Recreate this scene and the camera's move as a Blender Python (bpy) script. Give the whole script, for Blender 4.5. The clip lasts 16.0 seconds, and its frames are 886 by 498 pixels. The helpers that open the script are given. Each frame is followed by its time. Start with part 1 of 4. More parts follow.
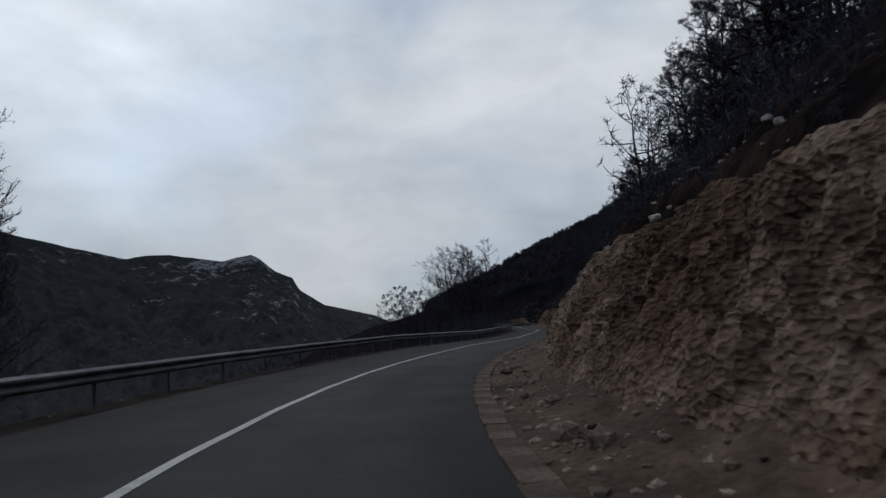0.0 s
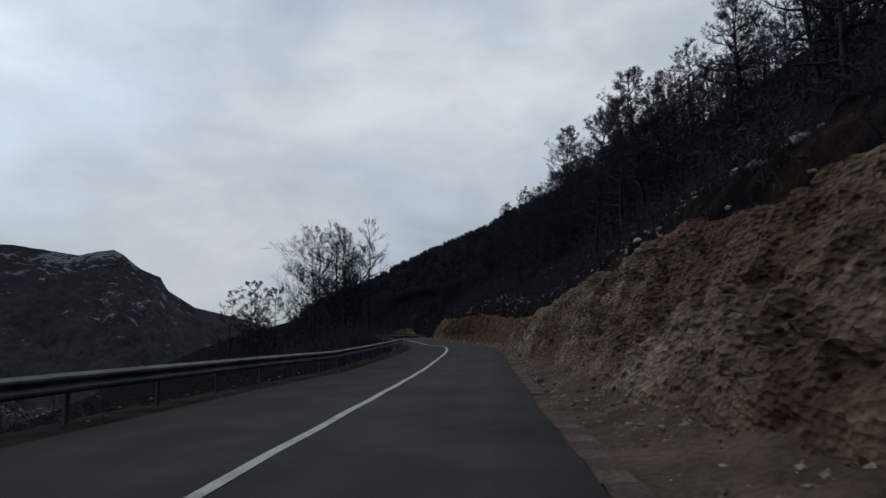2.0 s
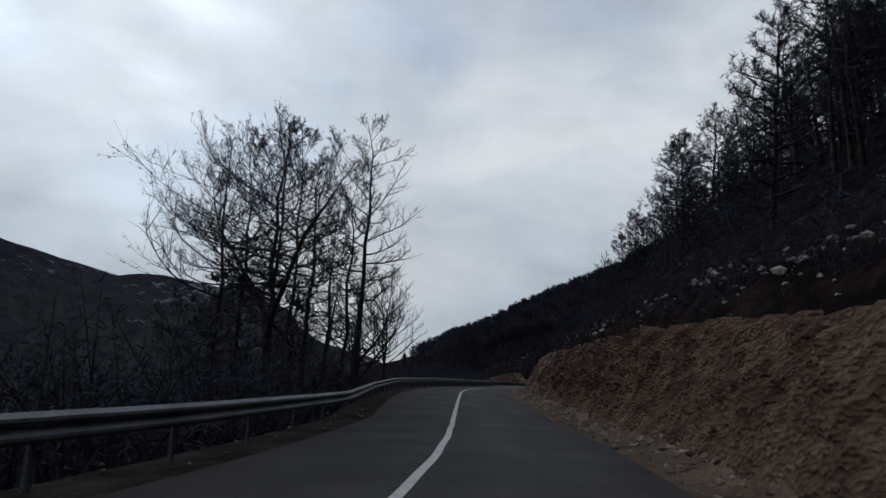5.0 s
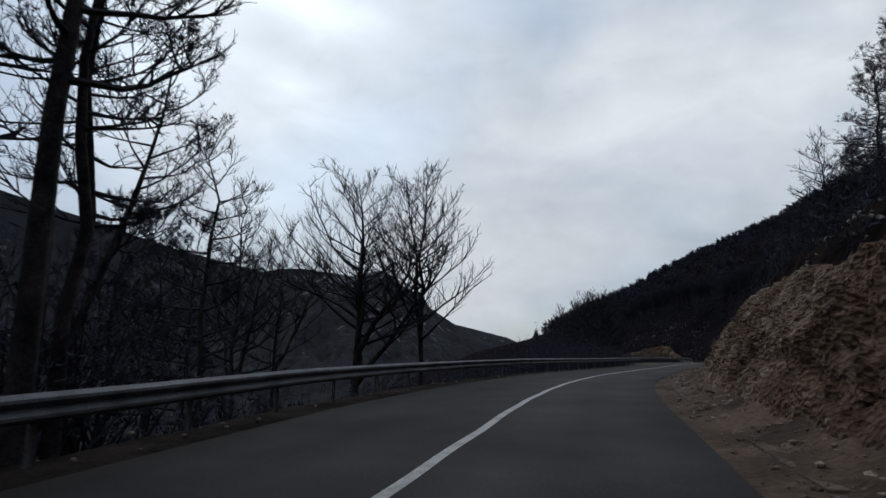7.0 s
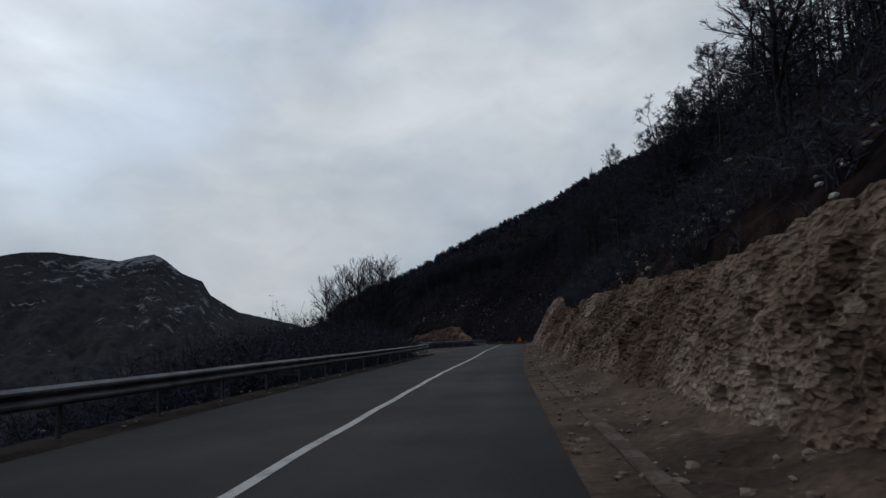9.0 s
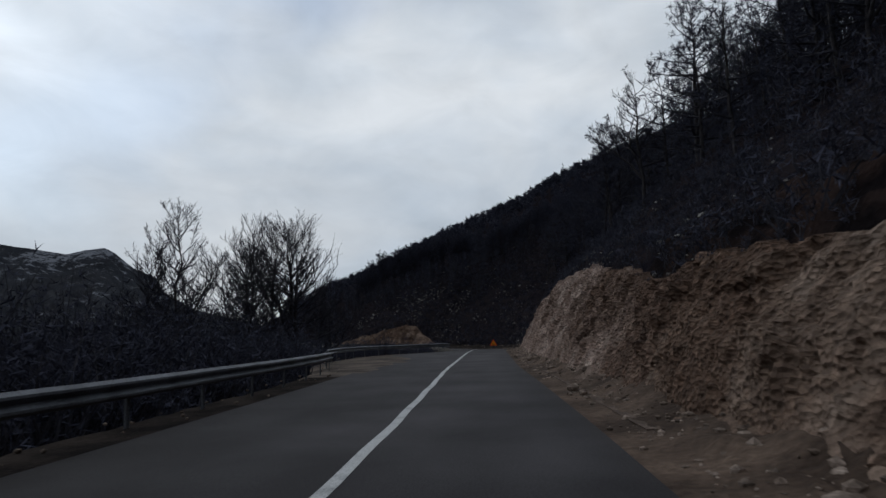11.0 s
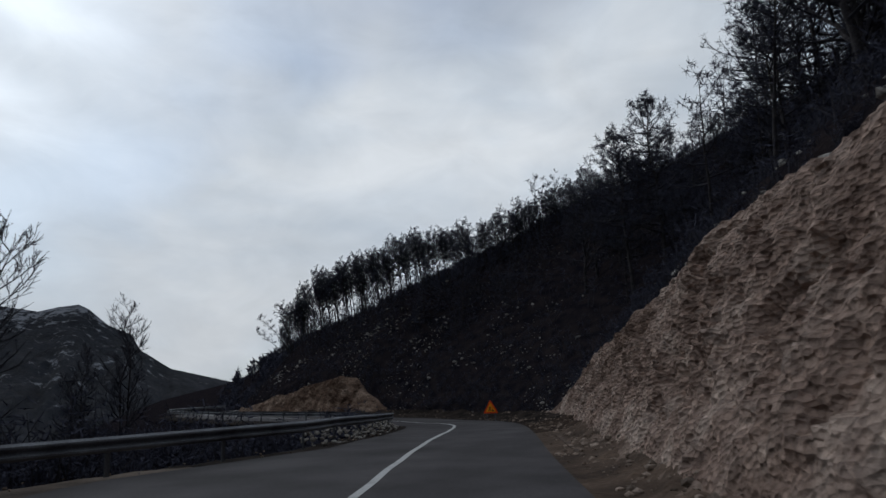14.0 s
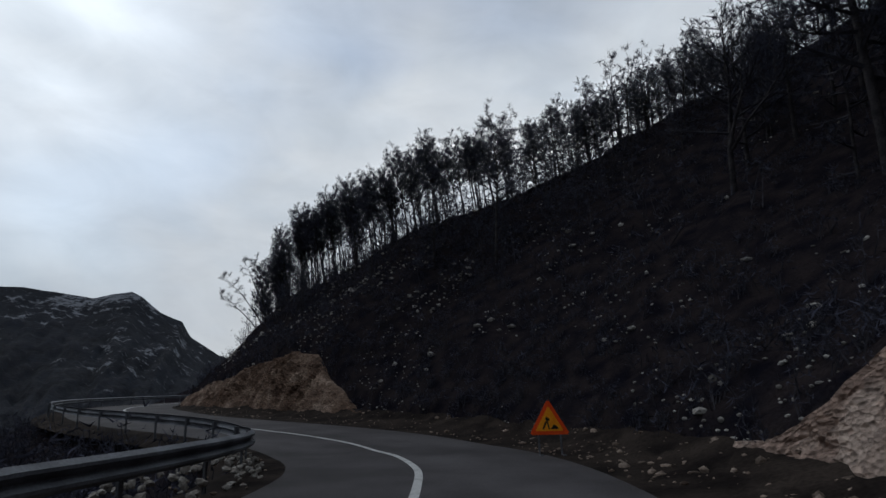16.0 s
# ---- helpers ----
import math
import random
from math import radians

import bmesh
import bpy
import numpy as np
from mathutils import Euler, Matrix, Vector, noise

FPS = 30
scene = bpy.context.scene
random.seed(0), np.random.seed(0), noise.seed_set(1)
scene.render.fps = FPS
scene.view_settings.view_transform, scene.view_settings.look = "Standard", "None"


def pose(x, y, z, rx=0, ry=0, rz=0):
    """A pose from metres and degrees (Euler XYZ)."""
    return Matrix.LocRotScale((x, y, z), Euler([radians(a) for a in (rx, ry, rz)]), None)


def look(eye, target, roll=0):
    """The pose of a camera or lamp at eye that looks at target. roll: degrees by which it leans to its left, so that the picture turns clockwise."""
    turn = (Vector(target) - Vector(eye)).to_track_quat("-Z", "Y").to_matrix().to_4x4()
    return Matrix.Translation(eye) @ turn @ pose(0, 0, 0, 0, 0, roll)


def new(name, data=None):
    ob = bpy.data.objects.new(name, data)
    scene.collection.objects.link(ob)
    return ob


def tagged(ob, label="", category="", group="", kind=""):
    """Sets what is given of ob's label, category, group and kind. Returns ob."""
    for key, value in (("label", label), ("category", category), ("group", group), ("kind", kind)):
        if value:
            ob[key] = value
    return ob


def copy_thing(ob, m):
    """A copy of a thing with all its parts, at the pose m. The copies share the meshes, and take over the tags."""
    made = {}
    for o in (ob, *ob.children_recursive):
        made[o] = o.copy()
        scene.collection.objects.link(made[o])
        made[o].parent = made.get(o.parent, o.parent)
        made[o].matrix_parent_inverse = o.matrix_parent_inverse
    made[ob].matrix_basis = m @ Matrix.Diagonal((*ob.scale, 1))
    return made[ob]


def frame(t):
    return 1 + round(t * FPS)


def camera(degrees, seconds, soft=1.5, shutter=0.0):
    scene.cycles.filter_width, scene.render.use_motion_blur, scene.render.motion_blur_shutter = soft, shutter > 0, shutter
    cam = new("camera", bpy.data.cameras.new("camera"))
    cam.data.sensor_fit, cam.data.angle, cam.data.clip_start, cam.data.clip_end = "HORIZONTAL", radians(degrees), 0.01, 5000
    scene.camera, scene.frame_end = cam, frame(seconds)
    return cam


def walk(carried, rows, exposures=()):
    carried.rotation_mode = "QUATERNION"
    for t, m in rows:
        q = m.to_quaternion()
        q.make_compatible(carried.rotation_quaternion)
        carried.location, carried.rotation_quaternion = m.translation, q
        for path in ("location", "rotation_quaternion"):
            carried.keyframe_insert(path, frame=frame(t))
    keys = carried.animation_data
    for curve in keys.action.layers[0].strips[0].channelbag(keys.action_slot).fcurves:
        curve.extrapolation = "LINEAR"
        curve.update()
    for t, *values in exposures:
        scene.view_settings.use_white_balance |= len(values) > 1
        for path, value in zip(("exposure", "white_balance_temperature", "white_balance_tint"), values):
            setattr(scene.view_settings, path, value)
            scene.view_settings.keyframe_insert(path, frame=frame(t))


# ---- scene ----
cam = camera(70.47, 16.0, soft=1.5, shutter=0.08)
PATH = [
    (0, pose(0.203, -4.067, 1.044, 97.07, 2.76, 7.92)),
    (0.5, pose(-0.986, 3.003, 1.069, 98.30, 1.65, 4.38)),
    (1, pose(-1.668, 10.075, 1.094, 98.83, 0.73, 3.09)),
    (1.5, pose(-1.718, 17.335, 1.144, 98.84, 1.01, -1.61)),
    (2, pose(-1.423, 24.770, 1.195, 97.65, 0.99, -2.68)),
    (2.5, pose(-0.893, 32.334, 1.214, 98.87, 0.49, -4.78)),
    (3, pose(-0.109, 39.920, 1.161, 99.40, -0.42, -4.76)),
    (5.3, pose(2.636, 75.361, 1.312, 101.56, -2.44, 9.22)),
    (5.5, pose(2.562, 78.161, 1.301, 100.83, -2.53, 9.81)),
    (6, pose(2.214, 85.082, 1.274, 99.82, -1.87, 17.89)),
    (6.5, pose(1.687, 91.756, 1.284, 99.75, 0.11, 20.15)),
    (7, pose(1.073, 98.082, 1.387, 99.46, -0.07, 20.85)),
    (7.5, pose(0.472, 104.665, 1.495, 98.21, -0.28, 19.31)),
    (8, pose(-0.108, 111.410, 1.585, 98.43, -1.07, 12.15)),
    (8.5, pose(-0.483, 117.910, 1.600, 98.20, -0.59, 7.63)),
    (9, pose(-0.703, 123.621, 1.613, 97.80, 2.28, 2.18)),
    (11.3, pose(0.364, 153.519, 1.521, 97.79, 1.33, -1.42)),
    (11.5, pose(0.534, 156.140, 1.515, 97.42, -0.04, -0.67)),
    (12, pose(1.102, 162.711, 1.501, 96.01, 0.90, -2.07)),
    (12.5, pose(1.618, 169.513, 1.487, 97.92, 1.73, -4.53)),
    (13, pose(2.348, 176.283, 1.456, 100.39, 2.40, -3.78)),
    (13.5, pose(3.007, 182.717, 1.426, 102.36, 2.67, -2.44)),
    (14, pose(3.772, 189.094, 1.396, 102.84, 2.31, -1.83)),
    (14.5, pose(4.483, 195.456, 1.349, 102.78, 1.38, -1.13)),
    (15, pose(5.102, 201.741, 1.300, 103.48, 2.16, 0.30)),
    (15.5, pose(5.697, 207.796, 1.253, 102.66, 0.67, 0.88)),
    (16, pose(6.069, 213.178, 1.167, 102.27, 1.18, 2.35)),
]
walk(cam, PATH, exposures=[(0, -0.06), (2.5, 0.0), (3, 0.09), (5.5, -0.02), (6.2, 0.06), (6.8, 0.12), (7.1, 0.1), (7.5, 0.0), (8, -0.02), (9, -0.1), (11.5, 0.16), (12.5, 0.34), (13, 0.36), (13.5, 0.2), (14, 0.03), (15, -0.04), (16, 0.02)])

ZY = [-10, 10, 30, 50, 70, 90, 110, 130, 150, 170, 190, 210, 230, 250]
ZV = [-0.23, -0.16, -0.02, -0.16, 0.08, 0.01, 0.33, 0.38, 0.28, 0.24, 0.14, -0.01, -0.45, -0.05]
X_START = -2.19
# ---------------------------------------------------------------- world and light
world = bpy.data.worlds.new("overcast_sky")
scene.world = world
world.use_nodes = True
wn, wl = world.node_tree.nodes, world.node_tree.links
wn.clear()
w_out = wn.new("ShaderNodeOutputWorld")
w_bg = wn.new("ShaderNodeBackground")
w_tc = wn.new("ShaderNodeTexCoord")
w_map = wn.new("ShaderNodeMapping")
w_map.inputs["Scale"].default_value = (1.0, 1.0, 1.9)
w_sky = wn.new("ShaderNodeTexSky")
w_sky.sky_type, w_sky.sun_disc = "NISHITA", False
w_sky.sun_elevation, w_sky.sun_rotation = radians(34), radians(-38)
w_sky.air_density, w_sky.dust_density = 1.0, 2.0
w_dim = wn.new("ShaderNodeMix")
w_dim.data_type, w_dim.blend_type = "RGBA", "MULTIPLY"
w_dim.inputs["Factor"].default_value = 1.0
w_dim.inputs["B"].default_value = (0.047, 0.060, 0.077, 1)
w_n1 = wn.new("ShaderNodeTexNoise")
w_n1.inputs["Scale"].default_value, w_n1.inputs["Detail"].default_value = 2.5, 7.0
w_n1.inputs["Roughness"].default_value, w_n1.inputs["Distortion"].default_value = 0.5, 0.35
w_r1 = wn.new("ShaderNodeValToRGB")
w_r1.color_ramp.elements[0].position, w_r1.color_ramp.elements[0].color = 0.36, (0.47, 0.545, 0.635, 1)
w_r1.color_ramp.elements[1].position, w_r1.color_ramp.elements[1].color = 0.64, (0.67, 0.715, 0.765, 1)
w_n2 = wn.new("ShaderNodeTexNoise")
w_n2.inputs["Scale"].default_value, w_n2.inputs["Detail"].default_value = 1.3, 3.0
w_r2 = wn.new("ShaderNodeValToRGB")
w_r2.color_ramp.elements[0].position, w_r2.color_ramp.elements[0].color = 0.40, (0.45, 0.45, 0.45, 1)
w_r2.color_ramp.elements[1].position, w_r2.color_ramp.elements[1].color = 0.54, (1, 1, 1, 1)
w_mix = wn.new("ShaderNodeMix")
w_mix.data_type = "RGBA"
wl.new(w_tc.outputs["Generated"], w_map.inputs["Vector"])
wl.new(w_map.outputs["Vector"], w_n1.inputs["Vector"])
wl.new(w_map.outputs["Vector"], w_n2.inputs["Vector"])
wl.new(w_n1.outputs["Fac"], w_r1.inputs["Fac"])
wl.new(w_n2.outputs["Fac"], w_r2.inputs["Fac"])
wl.new(w_sky.outputs["Color"], w_dim.inputs["A"])
wl.new(w_r2.outputs["Color"], w_mix.inputs["Factor"])
wl.new(w_dim.outputs["Result"], w_mix.inputs["A"])
wl.new(w_r1.outputs["Color"], w_mix.inputs["B"])
w_sep = wn.new("ShaderNodeVectorMath")
w_sep.operation = "DOT_PRODUCT"
w_sep.inputs[1].default_value = (-0.26, 0.82, 0.51)
w_rng = wn.new("ShaderNodeMapRange")
w_rng.inputs["From Min"].default_value, w_rng.inputs["From Max"].default_value = -1.0, 0.9
w_rng.inputs["To Min"].default_value, w_rng.inputs["To Max"].default_value = 0.16, 0.97
w_lit = wn.new("ShaderNodeMix")
w_lit.data_type, w_lit.blend_type = "RGBA", "MULTIPLY"
w_lit.inputs["Factor"].default_value = 1.0
wl.new(w_tc.outputs["Generated"], w_sep.inputs[0])
wl.new(w_sep.outputs["Value"], w_rng.inputs["Value"])
wl.new(w_mix.outputs["Result"], w_lit.inputs["A"])
wl.new(w_rng.outputs["Result"], w_lit.inputs["B"])
w_n3 = wn.new("ShaderNodeTexNoise")
w_n3.inputs["Scale"].default_value, w_n3.inputs["Detail"].default_value, w_n3.inputs["Roughness"].default_value = 7.0, 6.0, 0.55
w_n3.inputs["Distortion"].default_value = 0.5
w_r3 = wn.new("ShaderNodeMapRange")
w_r3.inputs["From Min"].default_value, w_r3.inputs["From Max"].default_value = 0.3, 0.7
w_r3.inputs["To Min"].default_value, w_r3.inputs["To Max"].default_value = 0.91, 1.07
w_up = wn.new("ShaderNodeSeparateXYZ")
w_low = wn.new("ShaderNodeMapRange")
w_low.inputs["From Max"].default_value, w_low.inputs["To Min"].default_value, w_low.inputs["To Max"].default_value = 0.34, 0.84, 1.0
w_k = wn.new("ShaderNodeMath")
w_k.operation = "MULTIPLY"
w_cl = wn.new("ShaderNodeMix")
w_cl.data_type, w_cl.blend_type = "RGBA", "MULTIPLY"
w_cl.inputs["Factor"].default_value = 1.0
wl.new(w_map.outputs["Vector"], w_n3.inputs["Vector"])
wl.new(w_n3.outputs["Fac"], w_r3.inputs["Value"])
wl.new(w_tc.outputs["Generated"], w_up.inputs["Vector"])
wl.new(w_up.outputs["Z"], w_low.inputs["Value"])
wl.new(w_r3.outputs["Result"], w_k.inputs[0])
wl.new(w_low.outputs["Result"], w_k.inputs[1])
wl.new(w_lit.outputs["Result"], w_cl.inputs["A"])
wl.new(w_k.outputs["Value"], w_cl.inputs["B"])
wl.new(w_cl.outputs["Result"], w_bg.inputs["Color"])
wl.new(w_bg.outputs["Background"], w_out.inputs["Surface"])
w_bg.inputs["Strength"].default_value = 1.0

sun = new("sun", bpy.data.lights.new("sun", "SUN"))
sun.data.energy, sun.data.angle, sun.data.color = 0.15, radians(25), (1.0, 0.95, 0.88)
sun.matrix_world = look((-60, 80, 70), (0, 0, 0))


# ---------------------------------------------------------------- materials
def material(name, dark, light, scale=1.0, rough=0.9, bump=0.3, fine=12.0, third=None, low=0.35, high=0.65, metal=0.0, per_object=0.0, per_island=0.0, stretch=(1, 1, 1), gloss=0.12):
    m = bpy.data.materials.new(name)
    m.use_nodes = True
    n, l = m.node_tree.nodes, m.node_tree.links
    b = n["Principled BSDF"]
    b.inputs["Roughness"].default_value, b.inputs["Metallic"].default_value = rough, metal
    b.inputs["Specular IOR Level"].default_value = gloss
    tc, mp = n.new("ShaderNodeTexCoord"), n.new("ShaderNodeMapping")
    mp.inputs["Scale"].default_value = stretch
    l.new(tc.outputs["Object"], mp.inputs["Vector"])
    big, small = n.new("ShaderNodeTexNoise"), n.new("ShaderNodeTexNoise")
    big.inputs["Scale"].default_value, big.inputs["Detail"].default_value = scale, 6
    small.inputs["Scale"].default_value, small.inputs["Detail"].default_value = scale * fine, 5
    l.new(mp.outputs["Vector"], big.inputs["Vector"])
    l.new(mp.outputs["Vector"], small.inputs["Vector"])
    ramp = n.new("ShaderNodeValToRGB")
    e = ramp.color_ramp.elements
    e[0].position, e[0].color, e[1].position, e[1].color = low, (*dark, 1), high, (*light, 1)
    if third:
        x = e.new(min(0.98, high + 0.12))
        x.color = (*third, 1)
    l.new(big.outputs["Fac"], ramp.inputs["Fac"])
    mix = n.new("ShaderNodeMix")
    mix.data_type, mix.blend_type = "RGBA", "OVERLAY"
    mix.inputs["Factor"].default_value = 0.75
    l.new(ramp.outputs["Color"], mix.inputs["A"])
    l.new(small.outputs["Fac"], mix.inputs["B"])
    colour = mix.outputs["Result"]
    if per_object or per_island:
        src = n.new("ShaderNodeObjectInfo").outputs["Random"] if per_object else n.new("ShaderNodeNewGeometry").outputs["Random Per Island"]
        rng = n.new("ShaderNodeMapRange")
        amount = per_object or per_island
        rng.inputs["To Min"].default_value, rng.inputs["To Max"].default_value = 1 - amount, 1 + amount
        hsv = n.new("ShaderNodeHueSaturation")
        l.new(src, rng.inputs["Value"])
        l.new(rng.outputs["Result"], hsv.inputs["Value"])
        l.new(colour, hsv.inputs["Color"])
        colour = hsv.outputs["Color"]
    l.new(colour, b.inputs["Base Color"])
    if bump:
        bp = n.new("ShaderNodeBump")
        bp.inputs["Strength"].default_value, bp.inputs["Distance"].default_value = bump, 0.5 / (scale * fine)
        l.new(small.outputs["Fac"], bp.inputs["Height"])
        l.new(bp.outputs["Normal"], b.inputs["Normal"])
    return m


def rock_material(name, dark, mid_tone, pale, soil_low, soil_high, earthy=()):
    """Fractured limestone: blocks of differing tone, brown soil washed over it, fine grit."""
    m = bpy.data.materials.new(name)
    m.use_nodes = True
    n, l = m.node_tree.nodes, m.node_tree.links
    b = n["Principled BSDF"]
    b.inputs["Roughness"].default_value, b.inputs["Specular IOR Level"].default_value = 0.93, 0.1
    tc = n.new("ShaderNodeTexCoord")

    def tex(kind, scale, detail=5, stretch=(1, 1, 1)):
        mp = n.new("ShaderNodeMapping")
        mp.inputs["Scale"].default_value = stretch
        t = n.new(kind)
        t.inputs["Scale"].default_value = scale
        if kind == "ShaderNodeTexNoise":
            t.inputs["Detail"].default_value = detail
        l.new(tc.outputs["Object"], mp.inputs["Vector"])
        l.new(mp.outputs["Vector"], t.inputs["Vector"])
        return t

    def ramp(src, stops):
        r = n.new("ShaderNodeValToRGB")
        e = r.color_ramp.elements
        e[0].position, e[0].color = stops[0][0], (*stops[0][1], 1)
        e[1].position, e[1].color = stops[-1][0], (*stops[-1][1], 1)
        for p, c in stops[1:-1]:
            e.new(p).color = (*c, 1)
        l.new(src, r.inputs["Fac"])
        return r.outputs["Color"]

    def mix(kind, fac, x, y):
        k = n.new("ShaderNodeMix")
        k.data_type, k.blend_type = "RGBA", kind
        if isinstance(fac, float):
            k.inputs["Factor"].default_value = fac
        else:
            l.new(fac, k.inputs["Factor"])
        l.new(x, k.inputs["A"])
        l.new(y, k.inputs["B"])
        return k.outputs["Result"]

    mid = tex("ShaderNodeTexNoise", 1.1, 8)
    fine = tex("ShaderNodeTexNoise", 9.0, 8)
    cell = tex("ShaderNodeTexVoronoi", 3.2, stretch=(1, 1, 1.7))
    chip = tex("ShaderNodeTexVoronoi", 9.0, stretch=(1, 1, 1.5))
    wash = tex("ShaderNodeTexNoise", 0.16, 4, (1, 1, 0.6))
    stone = ramp(mid.outputs["Fac"], [(0.30, dark), (0.50, mid_tone), (0.68, pale)])
    soil = ramp(mid.outputs["Fac"], [(0.30, (0.050, 0.028, 0.019)), (0.65, (0.135, 0.080, 0.054))])
    washed = wash.outputs["Fac"]
    if earthy:
        xyz, along, more = n.new("ShaderNodeSeparateXYZ"), n.new("ShaderNodeMapRange"), n.new("ShaderNodeMath")
        along.inputs["From Min"].default_value, along.inputs["From Max"].default_value = -50, 200
        l.new(tc.outputs["Object"], xyz.inputs["Vector"])
        l.new(xyz.outputs["Y"], along.inputs["Value"])
        grey = ramp(along.outputs["Result"], [((y + 50) / 250, (v, v, v)) for y, v in earthy])
        l.new(washed, more.inputs[0])
        l.new(grey, more.inputs[1])
        washed = more.outputs["Value"]
    base = mix("MIX", ramp(washed, [(soil_low, (0.0, 0.0, 0.0)), (soil_high, (0.85, 0.85, 0.85))]), stone, soil)
    bw = n.new("ShaderNodeRGBToBW")
    l.new(cell.outputs["Color"], bw.inputs["Color"])
    base = mix("OVERLAY", 0.30, base, ramp(bw.outputs["Val"], [(0.1, (0.22, 0.22, 0.23)), (0.9, (0.78, 0.77, 0.75))]))
    bw2 = n.new("ShaderNodeRGBToBW")
    l.new(chip.outputs["Color"], bw2.inputs["Color"])
    base = mix("OVERLAY", 0.42, base, ramp(bw2.outputs["Val"], [(0.1, (0.22, 0.22, 0.22)), (0.9, (0.80, 0.79, 0.77))]))
    base = mix("OVERLAY", 0.5, base, ramp(fine.outputs["Fac"], [(0.3, (0.2, 0.2, 0.2)), (0.7, (0.8, 0.8, 0.8))]))
    l.new(base, b.inputs["Base Color"])
    rise = n.new("ShaderNodeMath")
    rise.operation = "MULTIPLY_ADD"
    rise.inputs[1].default_value = 0.9
    l.new(chip.outputs["Distance"], rise.inputs[0])
    l.new(fine.outputs["Fac"], rise.inputs[2])
    bp = n.new("ShaderNodeBump")
    bp.inputs["Strength"].default_value, bp.inputs["Distance"].default_value = 1.0, 0.10
    l.new(rise.outputs["Value"], bp.inputs["Height"])
    l.new(bp.outputs["Normal"], b.inputs["Normal"])
    return m


def asphalt_material():
    """Worn asphalt: grit, patches, and paler wheel tracks along the lanes. Left lane carries painted vignetting."""
    m = material("asphalt", (0.038, 0.0350, 0.0368), (0.060, 0.0557, 0.0582), 0.5, 0.82, 0.3, 90, gloss=0.10)
    n, l = m.node_tree.nodes, m.node_tree.links
    b = n["Principled BSDF"]
    old = b.inputs["Base Color"].links[0].from_socket
    uv, sep = n.new("ShaderNodeUVMap"), n.new("ShaderNodeSeparateXYZ")
    uv.uv_map = "across"
    l.new(uv.outputs["UV"], sep.inputs["Vector"])
    r = n.new("ShaderNodeValToRGB")
    e = r.color_ramp.elements
    # Low values left of centre paint the windscreen's vignette into the lane colour.
    e[0].position, e[0].color = 0.0, (0.24, 0.225, 0.21, 1)
    e[1].position, e[1].color = 1.0, (0.34, 0.33, 0.31, 1)
    for p, c in ((0.07, 0.20), (0.16, 0.27), (0.25, 0.25), (0.36, 0.37), (0.47, 0.43), (0.53, 0.46), (0.64, 0.58), (0.75, 0.45), (0.86, 0.56), (0.94, 0.42)):
        e.new(p).color = (c, c, c, 1)
    l.new(sep.outputs["X"], r.inputs["Fac"])
    mp, patch = n.new("ShaderNodeMapping"), n.new("ShaderNodeTexNoise")
    mp.inputs["Scale"].default_value = (3.0, 0.22, 1)
    patch.inputs["Scale"].default_value, patch.inputs["Detail"].default_value = 1.0, 6
    l.new(uv.outputs["UV"], mp.inputs["Vector"])
    l.new(mp.outputs["Vector"], patch.inputs["Vector"])
    # Over chainage 152-190 the lane ramp fades and the asphalt grows paler.
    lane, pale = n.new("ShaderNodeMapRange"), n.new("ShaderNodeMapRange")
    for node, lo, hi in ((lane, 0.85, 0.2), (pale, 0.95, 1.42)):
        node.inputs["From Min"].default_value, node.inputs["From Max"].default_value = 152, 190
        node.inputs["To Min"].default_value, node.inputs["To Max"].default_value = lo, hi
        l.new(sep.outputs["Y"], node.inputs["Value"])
    for src, fac in ((r.outputs["Color"], 0.8), (patch.outputs["Fac"], 0.6)):
        k = n.new("ShaderNodeMix")
        k.data_type, k.blend_type = "RGBA", "OVERLAY"
        k.inputs["Factor"].default_value = fac
        l.new(old, k.inputs["A"])
        l.new(src, k.inputs["B"])
        if fac == 0.8:
            l.new(lane.outputs["Result"], k.inputs["Factor"])
        old = k.outputs["Result"]
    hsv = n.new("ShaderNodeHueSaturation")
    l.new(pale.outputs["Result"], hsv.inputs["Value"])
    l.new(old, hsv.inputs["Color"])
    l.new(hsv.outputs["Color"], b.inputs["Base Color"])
    return m


ASPHALT = asphalt_material()
PAINT = material("road_paint", (0.30, 0.30, 0.30), (0.55, 0.55, 0.54), 2.5, 0.7, 0.1, 18, low=0.25, high=0.5)
SOIL = material("brown_soil", (0.056, 0.038, 0.028), (0.140, 0.097, 0.071), 0.7, 0.95, 1.0, 14)
RED_SOIL = material("red_brown_soil", (0.011, 0.009, 0.0095), (0.044, 0.029, 0.025), 1.1, 0.96, 1.0, 9, low=0.44, high=0.70, gloss=0.0)
GRAVEL = material("dusty_gravel", (0.052, 0.040, 0.033), (0.165, 0.130, 0.105), 0.55, 0.95, 0.8, 25)
ROCK = rock_material("brown_limestone", (0.135, 0.093, 0.070), (0.240, 0.172, 0.131), (0.36, 0.285, 0.23), 0.44, 0.60, ((-50, 0.14), (1, 0.12), (6, -0.05), (16, -0.05), (23, 0.10), (38, 0.0), (62, 0.0), (72, 0.22), (92, 0.22), (108, 0.0), (200, 0.0)))
PALE_ROCK = rock_material("pale_limestone", (0.195, 0.134, 0.108), (0.308, 0.222, 0.182), (0.43, 0.338, 0.285), 0.52, 0.68, ((-50, 0.22), (162, 0.22), (182, 0.0), (200, 0.0)))
TAWNY_ROCK = rock_material("tawny_limestone", (0.105, 0.066, 0.049), (0.215, 0.148, 0.112), (0.36, 0.272, 0.215), 0.44, 0.60)
